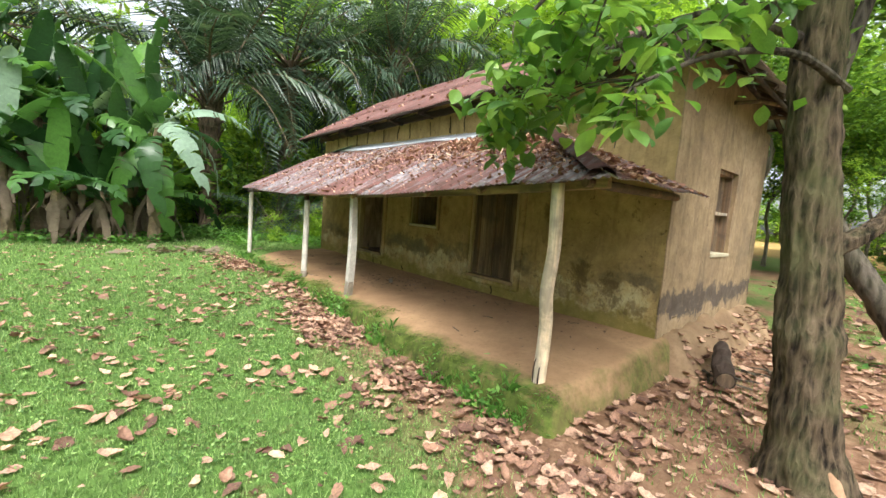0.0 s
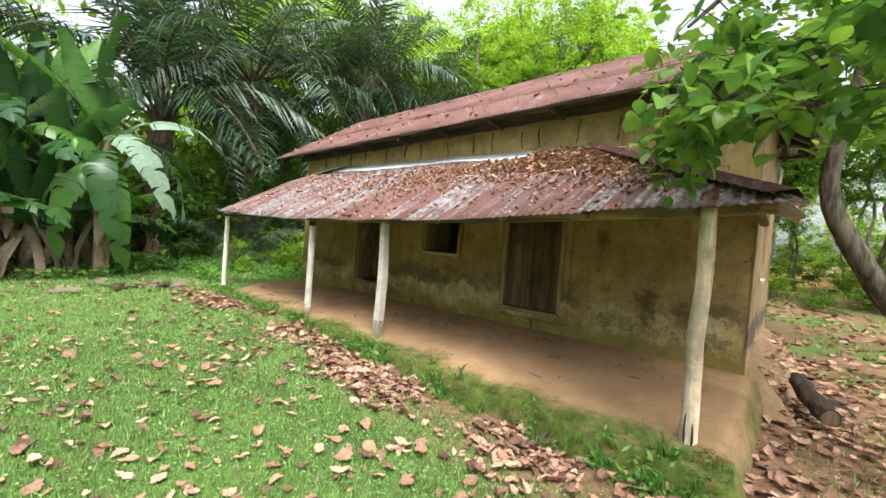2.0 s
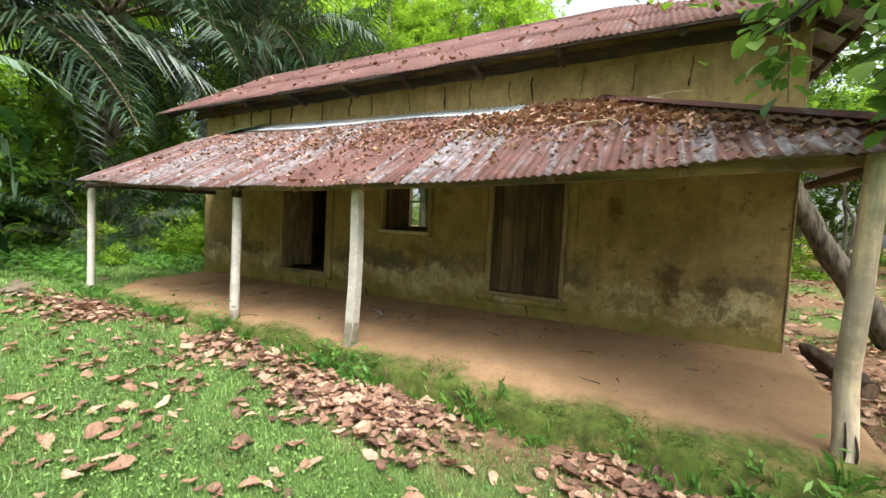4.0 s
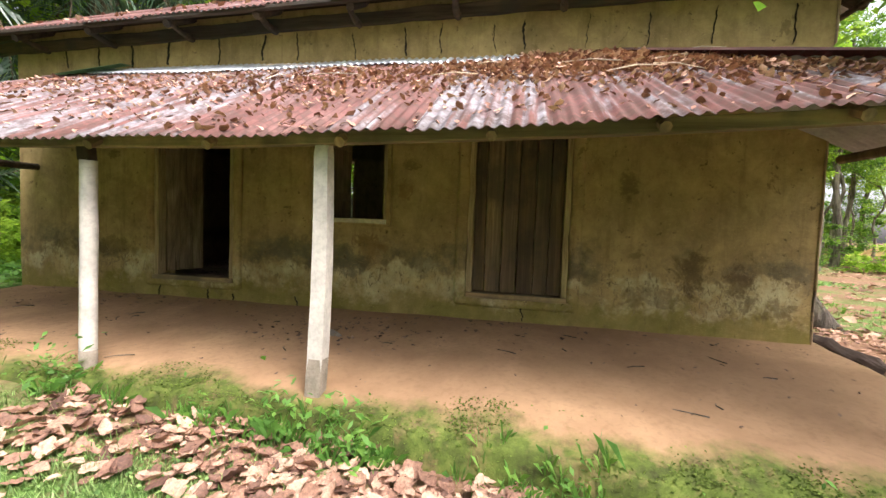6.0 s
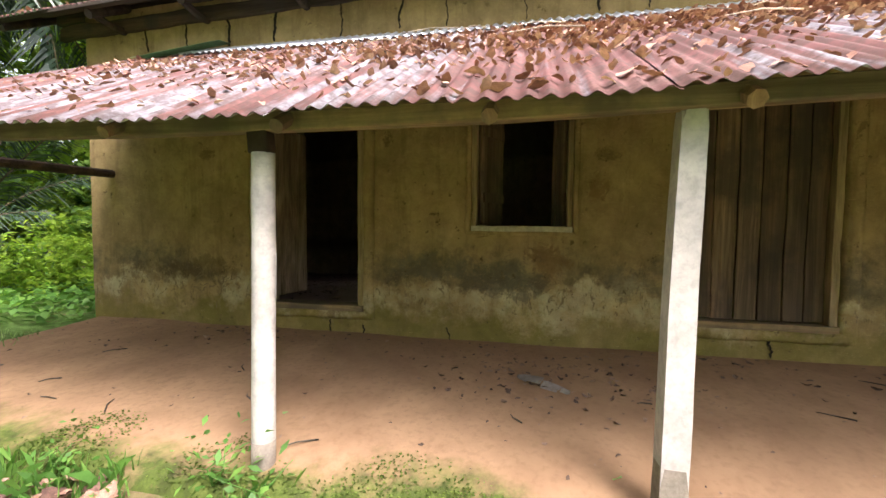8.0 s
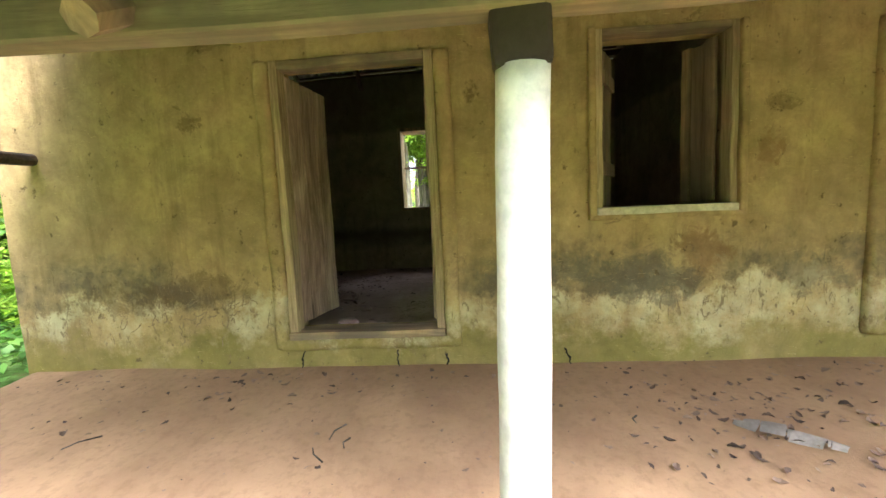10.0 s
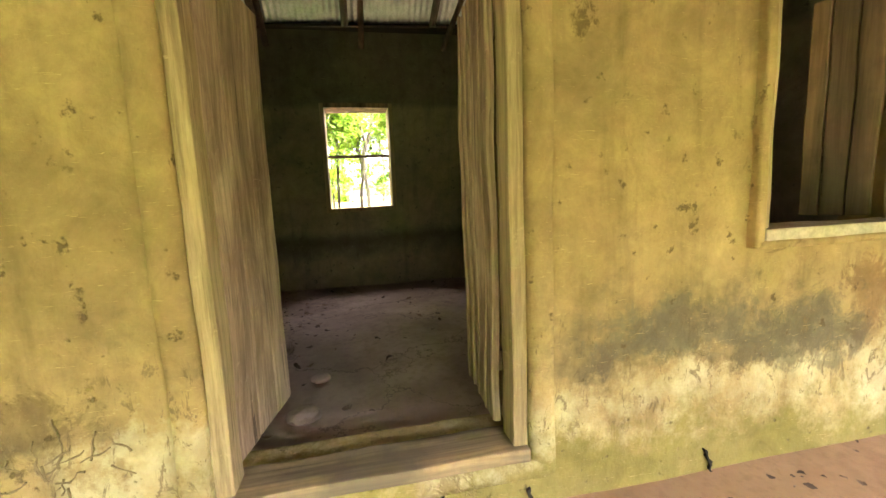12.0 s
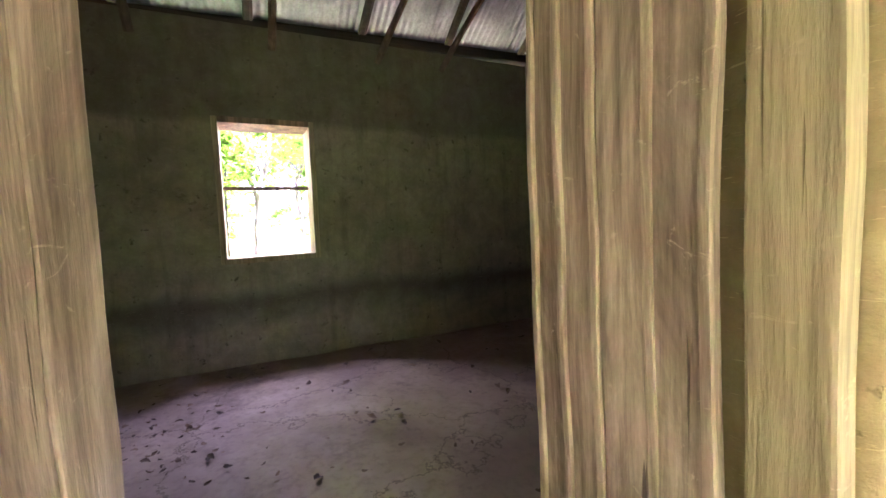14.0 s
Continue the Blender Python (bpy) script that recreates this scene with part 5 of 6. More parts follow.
# ---- oil palms ----
def frond_mesh(length, droop, seed, half=46):
    g = np.random.default_rng(seed)
    n = 14
    t = np.linspace(0, 1, n)
    rx = length * (t - 0.10 * t ** 2)
    rz = length * (0.55 * t - droop * t ** 2.2)
    rib = np.stack([rx, 0 * t, rz], 1)
    verts, faces, slot = [], [], []
    for i in range(n):
        r = 0.045 * (1 - 0.85 * t[i]) + 0.006
        for a, b in ((0, 1), (-0.8, -0.5), (0.8, -0.5)):
            verts.append(rib[i] + np.array([0, a * r, b * r]))
    for i in range(n - 1):
        for k in range(3):
            faces.append((i * 3 + k, i * 3 + (k + 1) % 3, i * 3 + 3 + (k + 1) % 3, i * 3 + 3 + k))
            slot.append(1)
    for side in (-1, 1):
        for j in range(half):
            u = 0.16 + 0.84 * (j + g.uniform(0, 0.6)) / half
            p = np.array([np.interp(u, t, rib[:, k]) for k in range(3)])
            q = np.array([np.interp(min(1, u + 0.03), t, rib[:, k]) for k in range(3)])
            d = (q - p) / max(1e-6, np.linalg.norm(q - p)) if u < 0.97 else np.array([1, 0, -0.6])
            L = length * 0.23 * math.sin(math.pi * min(1, 0.12 + 0.86 * u)) ** 0.6 * g.uniform(0.85, 1.15)
            out = d * 0.55 + np.array([0, side * 0.9, g.normal(0.05, 0.22)])
            out /= np.linalg.norm(out)
            m1 = p + out * L * 0.5
            m2 = p + out * L + np.array([0, 0, -L * g.uniform(0.25, 0.65)])
            w = np.cross(out, np.array([0, 0, 1.0]))
            w = w / max(1e-6, np.linalg.norm(w)) * 0.026
            b = len(verts)
            verts += [p - w * 0.6, p + w * 0.6, m1 + w, m1 - w, m2]
            faces += [(b, b + 1, b + 2, b + 3), (b + 3, b + 2, b + 4)]
            slot += [0, 0]
    return mesh_data("frond", verts, faces, [M_PALM, M_BOOT], False, slot)


FRONDS = [frond_mesh(4.4, 0.35, 1), frond_mesh(4.8, 0.62, 2), frond_mesh(4.2, 0.95, 3), frond_mesh(4.6, 0.15, 4)]


def oil_palm(x, y, h, r, fronds, label, scale=1.0, upright=0.4):
    z = ground_z(x, y)
    ob = thing("oil_palm", (x, y, z), label, "palm", "oil palms")
    pts = [(0.05 * math.sin(k), 0.05 * math.cos(k * 2), -0.2 + (h + 0.2) * k / 14) for k in range(15)]
    bm = tube(pts, [r * (1.25 if k == 0 else 1.0 + 0.1 * math.sin(k * 2.3)) for k in range(15)], 14, 0.25, 4)
    # stubs of cut leaf bases, spiralling up
    for k in range(int(h * 16)):
        a = k * 2.4
        zz = 0.3 + k / 16.0
        if zz > h:
            break
        p = Vector((r * math.cos(a), r * math.sin(a), zz))
        o = Vector((math.cos(a), math.sin(a), 1.3)).normalized()
        s = o.cross(Vector((0, 0, 1))).normalized()
        q = [bm.verts.new(p + s * 0.08 - o * 0.06), bm.verts.new(p - s * 0.08 - o * 0.06), bm.verts.new(p - s * 0.05 + o * 0.2), bm.verts.new(p + s * 0.05 + o * 0.2), bm.verts.new(p + Vector((math.cos(a), math.sin(a), 0)) * 0.07)]
        bm.faces.new((q[1], q[0], q[4]))
        bm.faces.new((q[0], q[3], q[4]))
        bm.faces.new((q[3], q[2], q[4]))
        bm.faces.new((q[2], q[1], q[4]))
    part("trunk", bm, M_BOOT, ob)
    for k in range(fronds):
        a = math.degrees(k * 2.399)
        f = k / fronds
        tilt = -55 * upright - 10 + 75 * f + random.uniform(-8, 8)
        i = 3 if f < 0.25 else 0 if f < 0.5 else 1 if f < 0.75 else 2
        m = pose(0, 0, h - 0.1 - 0.3 * f, 0, 0, a) @ pose(0.1, 0, 0, random.uniform(-20, 20), tilt, 0) @ Matrix.Diagonal((scale, scale, scale, 1))
        put("frond", FRONDS[i], ob, "", m)
    return ob


random.seed(5)
oil_palm(3.5, 17.6, 4.9, 0.36, 24, "oil palm with a rough trunk and upright fronds", 1.3, 1.15)
oil_palm(6.4, 17.6, 7.0, 0.30, 34, "dark oil palm with a shaggy drooping crown", 1.1, 0.35)
oil_palm(11.4, 17.2, 8.2, 0.30, 34, "oil palm with a full crown above the house roof", 1.1, 0.75)
oil_palm(15.6, 17.6, 8.4, 0.30, 24, "tall oil palm with long arching fronds", 1.05, 0.4)
oil_palm(-2.5, 18.5, 6.2, 0.33, 18, "oil palm with a spreading crown over the bananas", 1.15, 0.5)
oil_palm(-7.5, 17.0, 6.0, 0.32, 18, "oil palm at the far edge of the lawn", 1.1, 0.5)
oil_palm(5.3, 15.8, 0.6, 0.20, 14, "young stemless palm with low fronds", 0.55, 0.5)
oil_palm(6.9, 17.0, 0.9, 0.2, 14, "young palm with low arching fronds", 0.7, 0.5)


# ---- bananas ----
def banana_leaf(length, width, droop, torn, seed):
    """A blade along +x with a folded rib and torn edges."""
    g = random.Random(seed)
    n = 26
    verts, faces = [], []
    for i in range(n + 1):
        t = i / n
        x = length * t * (1 - 0.22 * droop * t)
        z = length * (0.55 * t - droop * t ** 2)
        verts.append((x, 0, z))
    for side in (-1, 1):
        i = 0
        while i < n:
            run = g.choice((1, 1, 2, 3)) if g.random() < torn else g.choice((4, 6, 8))
            run = min(run, n - i)
            dz = g.uniform(-0.10, 0.02) * (1.6 if g.random() < torn else 0.5)
            first = None
            for k in range(run + 1):
                t = (i + k) / n
                w = width / 2 * (math.sin(math.pi * min(1, 0.06 + 0.90 * t) ** 0.8)) ** 0.55 if 0.02 < t < 0.985 else 0.015
                gap = 0.0 if k not in (0, run) else 0.012 * torn
                bx = length * t * (1 - 0.22 * droop * t) + (gap if k == 0 else -gap)
                bz = length * (0.55 * t - droop * t ** 2)
                verts.append((bx, side * w * 0.55, bz + 0.09 * w + dz * 0.4))
                verts.append((bx + 0.08 * w, side * w, bz + 0.02 * w + dz))
                b = len(verts) - 2
                if k:
                    r0, r1 = i + k - 1, i + k
                    q = [(r0, r1, b, b - 2), (b - 2, b, b + 1, b - 1)]
                    faces += q if side > 0 else [f[::-1] for f in q]
            i += run
    return verts, faces


BLADES = []
for k, (L, W, D, T) in enumerate(((2.3, 0.52, 0.35, 0.6), (2.1, 0.50, 0.75, 0.85), (1.9, 0.52, 1.15, 0.95), (1.7, 0.46, 0.1, 0.25))):
    v, f = banana_leaf(L, W, D, T, k + 3)
    BLADES.append((mesh_data("blade", v, f, [M_BANANA], True), mesh_data("blade_pale", v, f, [M_BANANAGREY], True), mesh_data("blade_dead", v, f, [M_DEADLEAF], True)))


def banana(x, y, h, leaves, seed, dead=9):
    g = random.Random(seed)
    z = ground_z(x, y)
    ob = thing("banana_plant", (x, y, z), "banana plant with torn green leaves and dead hanging skirts", "banana plant", "banana plants")
    lean = g.uniform(-0.25, 0.25)
    pts = [(lean * k / 8, 0.1 * math.sin(k), -0.1 + h * k / 8) for k in range(9)]
    part("pseudostem", tube(pts, [0.17 - 0.010 * k for k in range(9)], 10, 0.2, 6), M_PSEUDO, ob)
    for k in range(leaves):
        a = k * 137.5 + g.uniform(-25, 25)
        f = k / leaves
        i = 3 if f < 0.3 else 0 if f < 0.55 else 1 if f < 0.8 else 2
        tilt = (-48, -25, -12, -2)[(3, 0, 1, 2).index(i)] + g.uniform(-12, 8)
        s = g.uniform(0.85, 1.15)
        pale = 1 if g.random() < 0.1 else 0
        m = pose(lean, 0, h - 0.15 - 0.35 * f, 0, 0, a) @ pose(0.05, 0, 0, g.uniform(-35, 35), tilt, 0) @ Matrix.Diagonal((s, s, s, 1))
        put("leaf", BLADES[i][pale], ob, "pale grey-green torn leaf" if pale else "", m)
    for k in range(dead):
        a = g.uniform(0, 360)
        zz = g.uniform(0.5, 0.75) * h
        m = pose(lean * 0.6, 0, zz, 0, 0, a) @ pose(0.14, 0, 0, g.uniform(-30, 30), g.uniform(72, 86), 0) @ Matrix.Diagonal((0.55, 0.35, 0.5, 1))
        put("dead_leaf", BLADES[k % 3][2], ob, "dry brown hanging leaf", m)
    return ob


for k, (x, y, h, n) in enumerate(((0.75, 13.5, 2.7, 10), (-0.35, 13.7, 3.4, 12), (-1.0, 14.2, 3.9, 12), (-2.2, 13.9, 3.1, 11), (0.3, 14.8, 3.9, 11), (-3.6, 14.0, 3.4, 11), (-0.6, 13.1, 1.6, 9), (-1.5, 13.4, 2.5, 11), (-5.0, 13.6, 3.2, 11), (0.1, 13.2, 1.5, 9), (-2.8, 13.2, 1.9, 10), (1.6, 14.6, 1.7, 9), (-0.9, 15.3, 3.6, 11), (-2.0, 15.0, 4.0, 11), (0.9, 14.3, 1.3, 8))):
    banana(x, y, h, n, k + 1, 18)
# explicit large leaves that hang towards the lawn
lead = thing("banana_plant", (1.25, 13.0, ground_z(1.25, 13.0)), "banana plant with large pale leaves hanging to the lawn", "banana plant", "banana plants")
for k in range(16):
    put("dead_leaf", BLADES[k % 3][2], lead, "dry brown hanging leaf", pose(0.02, 0.1, 1.1 + 0.09 * k, 0, 0, k * 67) @ pose(0.12, 0, 0, random.uniform(-30, 30), random.uniform(72, 86), 0) @ Matrix.Diagonal((0.6, 0.45, 0.5, 1)))
part("pseudostem", tube([(0, 0.1, -0.1), (0.02, 0.12, 1.3), (0.05, 0.1, 2.6), (0.05, 0.05, 3.1)], [0.16, 0.14, 0.11, 0.07], 10, 0.2, 6), M_PSEUDO, lead)
for az, tilt, i, pale, zz, roll in ((-75, 8, 2, 1, 3.0, 20), (-20, 10, 2, 1, 2.95, -20), (-15, -18, 1, 1, 3.05, 10), (-110, 20, 2, 0, 2.7, 15), (-140, 28, 2, 0, 2.5, -10), (-60, -72, 0, 0, 3.1, 20), (-125, -58, 3, 0, 3.1, 50), (170, -30, 0, 0, 3.0, 0), (20, 2, 1, 0, 2.9, 0), (-95, 30, 2, 0, 2.3, 10)):
    put("leaf", BLADES[i][pale], lead, "pale grey-green torn leaf" if pale else "", pose(0.05, 0.05, zz, 0, 0, az) @ pose(0.05, 0, 0, roll, tilt, 0) @ Matrix.Diagonal((1.2, 1.1, 1.2, 1)))

# heap of dead fronds at the foot of the bananas
heap = thing("dead_frond_heap", (1.7, 11.2, ground_z(1.7, 11.2)), "heap of dry brown banana leaves on the lawn edge", "heap")
for k in range(26):
    m = pose(random.gauss(0, 0.5), random.gauss(0, 0.22), 0.04 + 0.10 * random.random(), 0, 0, random.uniform(0, 360)) @ pose(-0.5, 0, 0, random.uniform(-25, 25), random.uniform(18, 30), 0) @ Matrix.Diagonal((0.5, 0.35, 0.25, 1))
    put("dead_leaf", BLADES[k % 3][2], heap, "", m)


# ---- the large tree by the gable ----
def broad_leaf_mesh(seed):
    g = random.Random(seed)
    n = 7
    verts, faces = [], []
    bend = g.uniform(0.1, 0.35)
    for i in range(n + 1):
        t = i / n
        w = 0.30 * math.sin(math.pi * t ** 1.25) ** 0.75 if 0 < t < 1 else 0.004
        z = -bend * t * t
        verts += [(t, -w, z + 0.35 * w), (t, 0, z), (t, w, z + 0.35 * w)]
    for i in range(n):
        for k in range(2):
            a = i * 3 + k
            faces.append((a, a + 1, a + 4, a + 3))
    return mesh_data("leaf", verts, faces, [M_LEAF], True)


LEAVES = [broad_leaf_mesh(k) for k in range(4)]
tree = thing("broadleaf_tree", (3.78, 0.12, -0.1), "large tree with furrowed bark and broad drooping leaves", "tree")
inv = Matrix.Translation(tree.location).inverted()
pts = smooth_line([(3.80, 0.02, -0.15), (3.79, 0.06, 0.25), (3.78, 0.12, 0.8), (3.80, 0.17, 1.3), (3.80, 0.26, 2.2), (3.80, 0.34, 3.2), (3.82, 0.38, 4.6), (3.8, 0.4, 7.0)], 120)
rad = np.interp(np.linspace(0, 1, 120), np.linspace(0, 1, 8), [0.34, 0.22, 0.165, 0.18, 0.155, 0.15, 0.135, 0.07])
bm = tube(pts, rad, 56, 0.16, 4.5)
for v in bm.verts:
    q = Vector((v.co.x - 3.8, v.co.y - 0.05 - 0.1 * min(3.2, max(0.0, v.co.z)), 0)).normalized()
    g = 1 - abs(noise.noise(Vector((q.x * 5, q.y * 5, v.co.z * 0.9)))) * 2.2
    knob = max(0.0, noise.noise(v.co * 2.3)) * math.exp(-((v.co.z - 1.15) / 0.5) ** 2)
    v.co += q * (0.020 * g + 0.06 * knob + 0.012 * noise.noise(v.co * 16))
p = part("trunk", bm, M_BARK, tree, smooth=True)
p.matrix_parent_inverse = inv
M_SCAR = plain("bare_wood_scar", (0.42, 0.25, 0.15), 0.9)
bm = tube(smooth_line([(3.60, -0.18, -0.03), (3.635, -0.13, 0.10), (3.665, -0.08, 0.24)], 8), [0.015, 0.045, 0.06, 0.06, 0.055, 0.045, 0.03, 0.01], 10, 0.3, 12)
part("scar", bm, M_SCAR, p, "bare orange wound in the bark", smooth=True)
BRANCH = {
    "side": ([(3.9, 0.1, 1.75), (4.15, -0.15, 2.0), (4.3, -0.25, 2.5), (4.35, -0.3, 3.6), (4.6, -0.5, 5.0)], 0.075),
    "main": ([(3.9, 0.2, 3.1), (3.5, 0.6, 3.35), (2.9, 1.1, 3.25), (2.4, 1.5, 2.95), (2.0, 1.8, 2.6)], 0.05),
    "low": ([(3.85, 0.15, 2.9), (3.2, 0.35, 3.0), (2.5, 0.6, 2.85), (1.9, 0.8, 2.55)], 0.035),
    "up": ([(3.93, 0.18, 3.6), (3.2, 0.9, 4.0), (2.6, 1.5, 3.8), (2.3, 2.0, 3.3)], 0.045),
    "far": ([(3.95, 0.2, 3.5), (3.8, 1.0, 3.7), (3.5, 1.8, 3.5), (3.1, 2.4, 3.0)], 0.04),
    "front": ([(3.9, 0.2, 3.9), (2.9, 0.3, 3.9), (2.1, 0.5, 3.5), (1.6, 0.8, 3.0)], 0.04),
    "back": ([(3.93, 0.15, 3.8), (4.6, -0.3, 4.4), (5.4, -0.6, 4.6)], 0.05),
}
tips = []
for n, (bp, r) in BRANCH.items():
    line = smooth_line(bp, 14)
    p = part("branch", tube(line, np.linspace(r, r * 0.25, 14), 8, 0.2, 6), M_BARKDARK if n != "side" else M_BARK, tree)
    p.matrix_parent_inverse = inv
    if n != "side":
        tips += [Vector(q) for q in line[5:]]
random.seed(33)
SPRAYS = [(1.99, 1.72, 2.52, 0.20), (1.86, 0.80, 2.48, 0.20), (2.20, 2.00, 2.42, 0.18), (2.05, 1.20, 2.66, 0.24), (2.50, 1.60, 2.95, 0.28), (3.20, 2.20, 3.05, 0.28), (2.30, 0.90, 2.80, 0.26), (2.70, 1.00, 3.05, 0.28), (2.00, 1.50, 2.80, 0.24), (1.80, 1.15, 2.85, 0.22), (2.90, 1.75, 3.25, 0.30), (2.20, 1.40, 3.15, 0.28), (2.30, 1.95, 2.75, 0.22), (3.0, 0.7, 3.3, 0.3), (3.45, 2.0, 3.3, 0.25), (2.6, 0.4, 3.3, 0.3)]
spots = []
for x, y, z, r in SPRAYS:
    c = Vector((x, y, z))
    q = min(tips, key=lambda t: (t - c).length)
    for k in range(5):
        e = c + Vector((random.gauss(0, r), random.gauss(0, r), random.gauss(0, r * 0.7)))
        p = part("twig", tube(smooth_line([q, q.lerp(e, 0.5) + Vector((0, 0, 0.05)), e], 6), np.linspace(0.008, 0.003, 6), 5), M_BARKDARK, tree)
        p.matrix_parent_inverse = inv
        for j in range(11):
            f = random.uniform(0.3, 1.05)
            spots.append(q.lerp(e, f) + Vector((random.gauss(0, 0.07), random.gauss(0, 0.07), random.gauss(0.01, 0.05))))
random.shuffle(spots)
spots = [c for c in spots if c.x > 1.5]
bulk_v, bulk_f, base = [], [], 0
for k, c in enumerate(spots):
    s = random.uniform(0.10, 0.19)
    m = pose(c.x, c.y, c.z, 0, 0, random.uniform(0, 360)) @ pose(0, 0, 0, random.uniform(-30, 30), random.uniform(-15, 50), 0) @ Matrix.Diagonal((s, s, s, 1))
    i = random.randrange(4)
    if k < 300:
        put("leaf", LEAVES[i], tree, "", inv @ m)
    else:
        v = np.array([u.co[:] for u in LEAVES[i].vertices]) @ np.array(m.to_3x3()).T + np.array(m.translation)
        bulk_v.append(v)
        bulk_f.append(np.array([u.vertices[:] for u in LEAVES[i].polygons]) + base)
        base += len(v)
M_LEAFBULK = leaf_stuff("broad_green_leaves", (0.07, 0.16, 0.04), (0.12, 0.24, 0.05), (0.24, 0.38, 0.07), 0.45, 0.32)
p = put("foliage", mesh_data("foliage", np.concatenate(bulk_v), np.concatenate(bulk_f), [M_LEAFBULK], True), tree)
p.matrix_parent_inverse = inv
tagged(p, kind="stuff")
top = array_mesh("crown_top", leaf_quads(rng.normal(0, 1, (2400, 3)) * np.array([1.4, 1.3, 0.7]) + np.array([-0.3, 0.4, 4.9]), 0.17, 0.10), 4, [M_CROWN])
put("crown", top, tree)

# leaning tree behind the gable
lean = thing("leaning_tree", (8.8, -0.75, -0.1), "dark leaning tree trunk bent towards the house", "tree")
inv = Matrix.Translation(lean.location).inverted()
line = smooth_line([(8.8, -0.85, -0.25), (8.8, -0.38, 0.45), (8.8, -0.02, 1.03), (8.8, 0.36, 1.6), (8.8, 0.72, 2.3), (8.8, 0.93, 2.8), (8.8, 0.98, 3.35), (8.8, 0.90, 3.9), (8.9, 0.75, 4.8), (9.2, 0.4, 7.0)], 34)
p = part("trunk", tube(line, np.interp(np.linspace(0, 1, 34), [0, 0.1, 1], [0.27, 0.20, 0.09]), 14, 0.2, 5), M_BARKDARK, lean, smooth=True)
p.matrix_parent_inverse = inv
put("crown", CROWNS[0], lean, "", inv @ pose(9.3, 0.2, 7.6))
put("crown", CROWNS[2], lean, "", inv @ pose(10.8, -0.4, 6.8) @ Matrix.Diagonal((0.7, 0.7, 0.6, 1)))

# rotting log by the bank
bm = tube(smooth_line([(6.15, 1.22, 0.30), (5.7, 1.10, 0.22), (5.22, 0.93, 0.12)], 12), [0.05, 0.075, 0.09, 0.095, 0.10, 0.10, 0.105, 0.105, 0.11, 0.11, 0.105, 0.10], 20, 0.45, 9)
log = thing("fallen_log", (5.6, 1.15, 0.03), "rotten blackened log lying beside the clay bank", "log")
p = part("log_body", bm, M_ROT, log)
p.matrix_parent_inverse = Matrix.Translation(log.location).inverted()
p = part("cut_end", tube([(5.225, 0.932, 0.12), (5.205, 0.925, 0.117)], [0.088, 0.084], 18, 0.2, 9), M_WOOD, p, "pale weathered cut end")
for k in range(12):
    x, y = 5.4 + 0.12 * k, 1.1 - 0.045 * k + random.uniform(-0.25, 0.15)
    z = ground_z(x, y) + 0.03
    a = random.uniform(0, math.pi)
    tagged(part("fallen_stick", tube([(x, y, z), (x + 0.18 * math.cos(a), y + 0.18 * math.sin(a), z + 0.03), (x + 0.4 * math.cos(a), y + 0.4 * math.sin(a), z + 0.01)], [0.014, 0.012, 0.007], 6, 0.2), M_BARKDARK), "dark dead stick lying in the leaf litter", "stick", "fallen sticks")


# ---- lawn, weeds and ground cover ----
def litter_band(x, y):
    """Thickness of the leaf drift in front of the veranda, 0 to 1."""
    c = edge_x(y) - 0.30 + 0.2 * noise.noise(Vector((0, y * 0.5, 2)))
    w = 0.6 * math.exp(-((x - c) / 0.5) ** 2) * max(0.0, 0.62 + 2.4 * noise.noise(Vector((x * 1.1, y * 1.2, 2))))
    return w if 0.5 < y < 10.8 else 0.0


def lawn_chance(x, y):
    edge = edge_x(y) - 0.25 + 0.5 * noise.noise(Vector((x * 0.9, y * 0.9, 5)))
    v = 1.0 - step01(edge - 0.6, edge + 0.1, x) if y > 1.6 else 1.0 - step01(0.5, 2.3, x - 0.5 * (y - 1.6) * -1 + 0.6 * noise.noise(Vector((x, y, 5))))
    if y > 10.9:
        v = max(v, 0.8 if not (5 < x < 9.6 and y < 11.5) else 0.0)
    return v * (0.75 + 0.5 * noise.noise(Vector((x * 1.3, y * 1.3, 8))))


def blades(n, area, height, width, chance_of, dense=1.0):
    x0, x1, y0, y1 = area
    out = []
    tries = rng.uniform(0, 1, (n, 8))
    for a, b, c, d, e, f, g, h in tries:
        x, y = x0 + (x1 - x0) * a, y0 + (y1 - y0) * b
        if c > chance_of(x, y) * dense:
            continue
        z = ground_z(x, y) - 0.005
        L, w = height * (0.5 + d), width * (0.6 + 0.8 * e)
        az, ln = 6.283 * f, 0.25 + 0.9 * g
        cx, sx = math.cos(az), math.sin(az)
        nx, ny = -sx, cx
        tx, ty, tz = x + cx * L * ln * 0.7, y + sx * L * ln * 0.7, z + L * (1 - 0.35 * ln)
        out.append(((x - nx * w, y - ny * w, z), (x + nx * w, y + ny * w, z), (tx, ty, tz)))
    return np.array(out, dtype=np.float32).reshape(-1, 3)


near = blades(330000, (-3.4, 2.8, -0.6, 9.4), 0.05, 0.0036, lambda x, y: lawn_chance(x, y) * step01(-3.4, -1.8, x + 0.5 * noise.noise(Vector((x, y, 61)))) * step01(9.4, 6.8, y))
far = blades(60000, (-6.0, 4.5, 5.0, 15.5), 0.075, 0.007, lawn_chance)
side = blades(26000, (2.5, 16.0, -5.0, 1.2), 0.07, 0.006, lambda x, y: 0.9 if noise.noise(Vector((x * 0.45, y * 0.6, 11))) > 0.12 else 0.05)
grass = put("lawn_grass", array_mesh("lawn_grass", np.concatenate([near, far, side]), 3, [M_GRASS]))
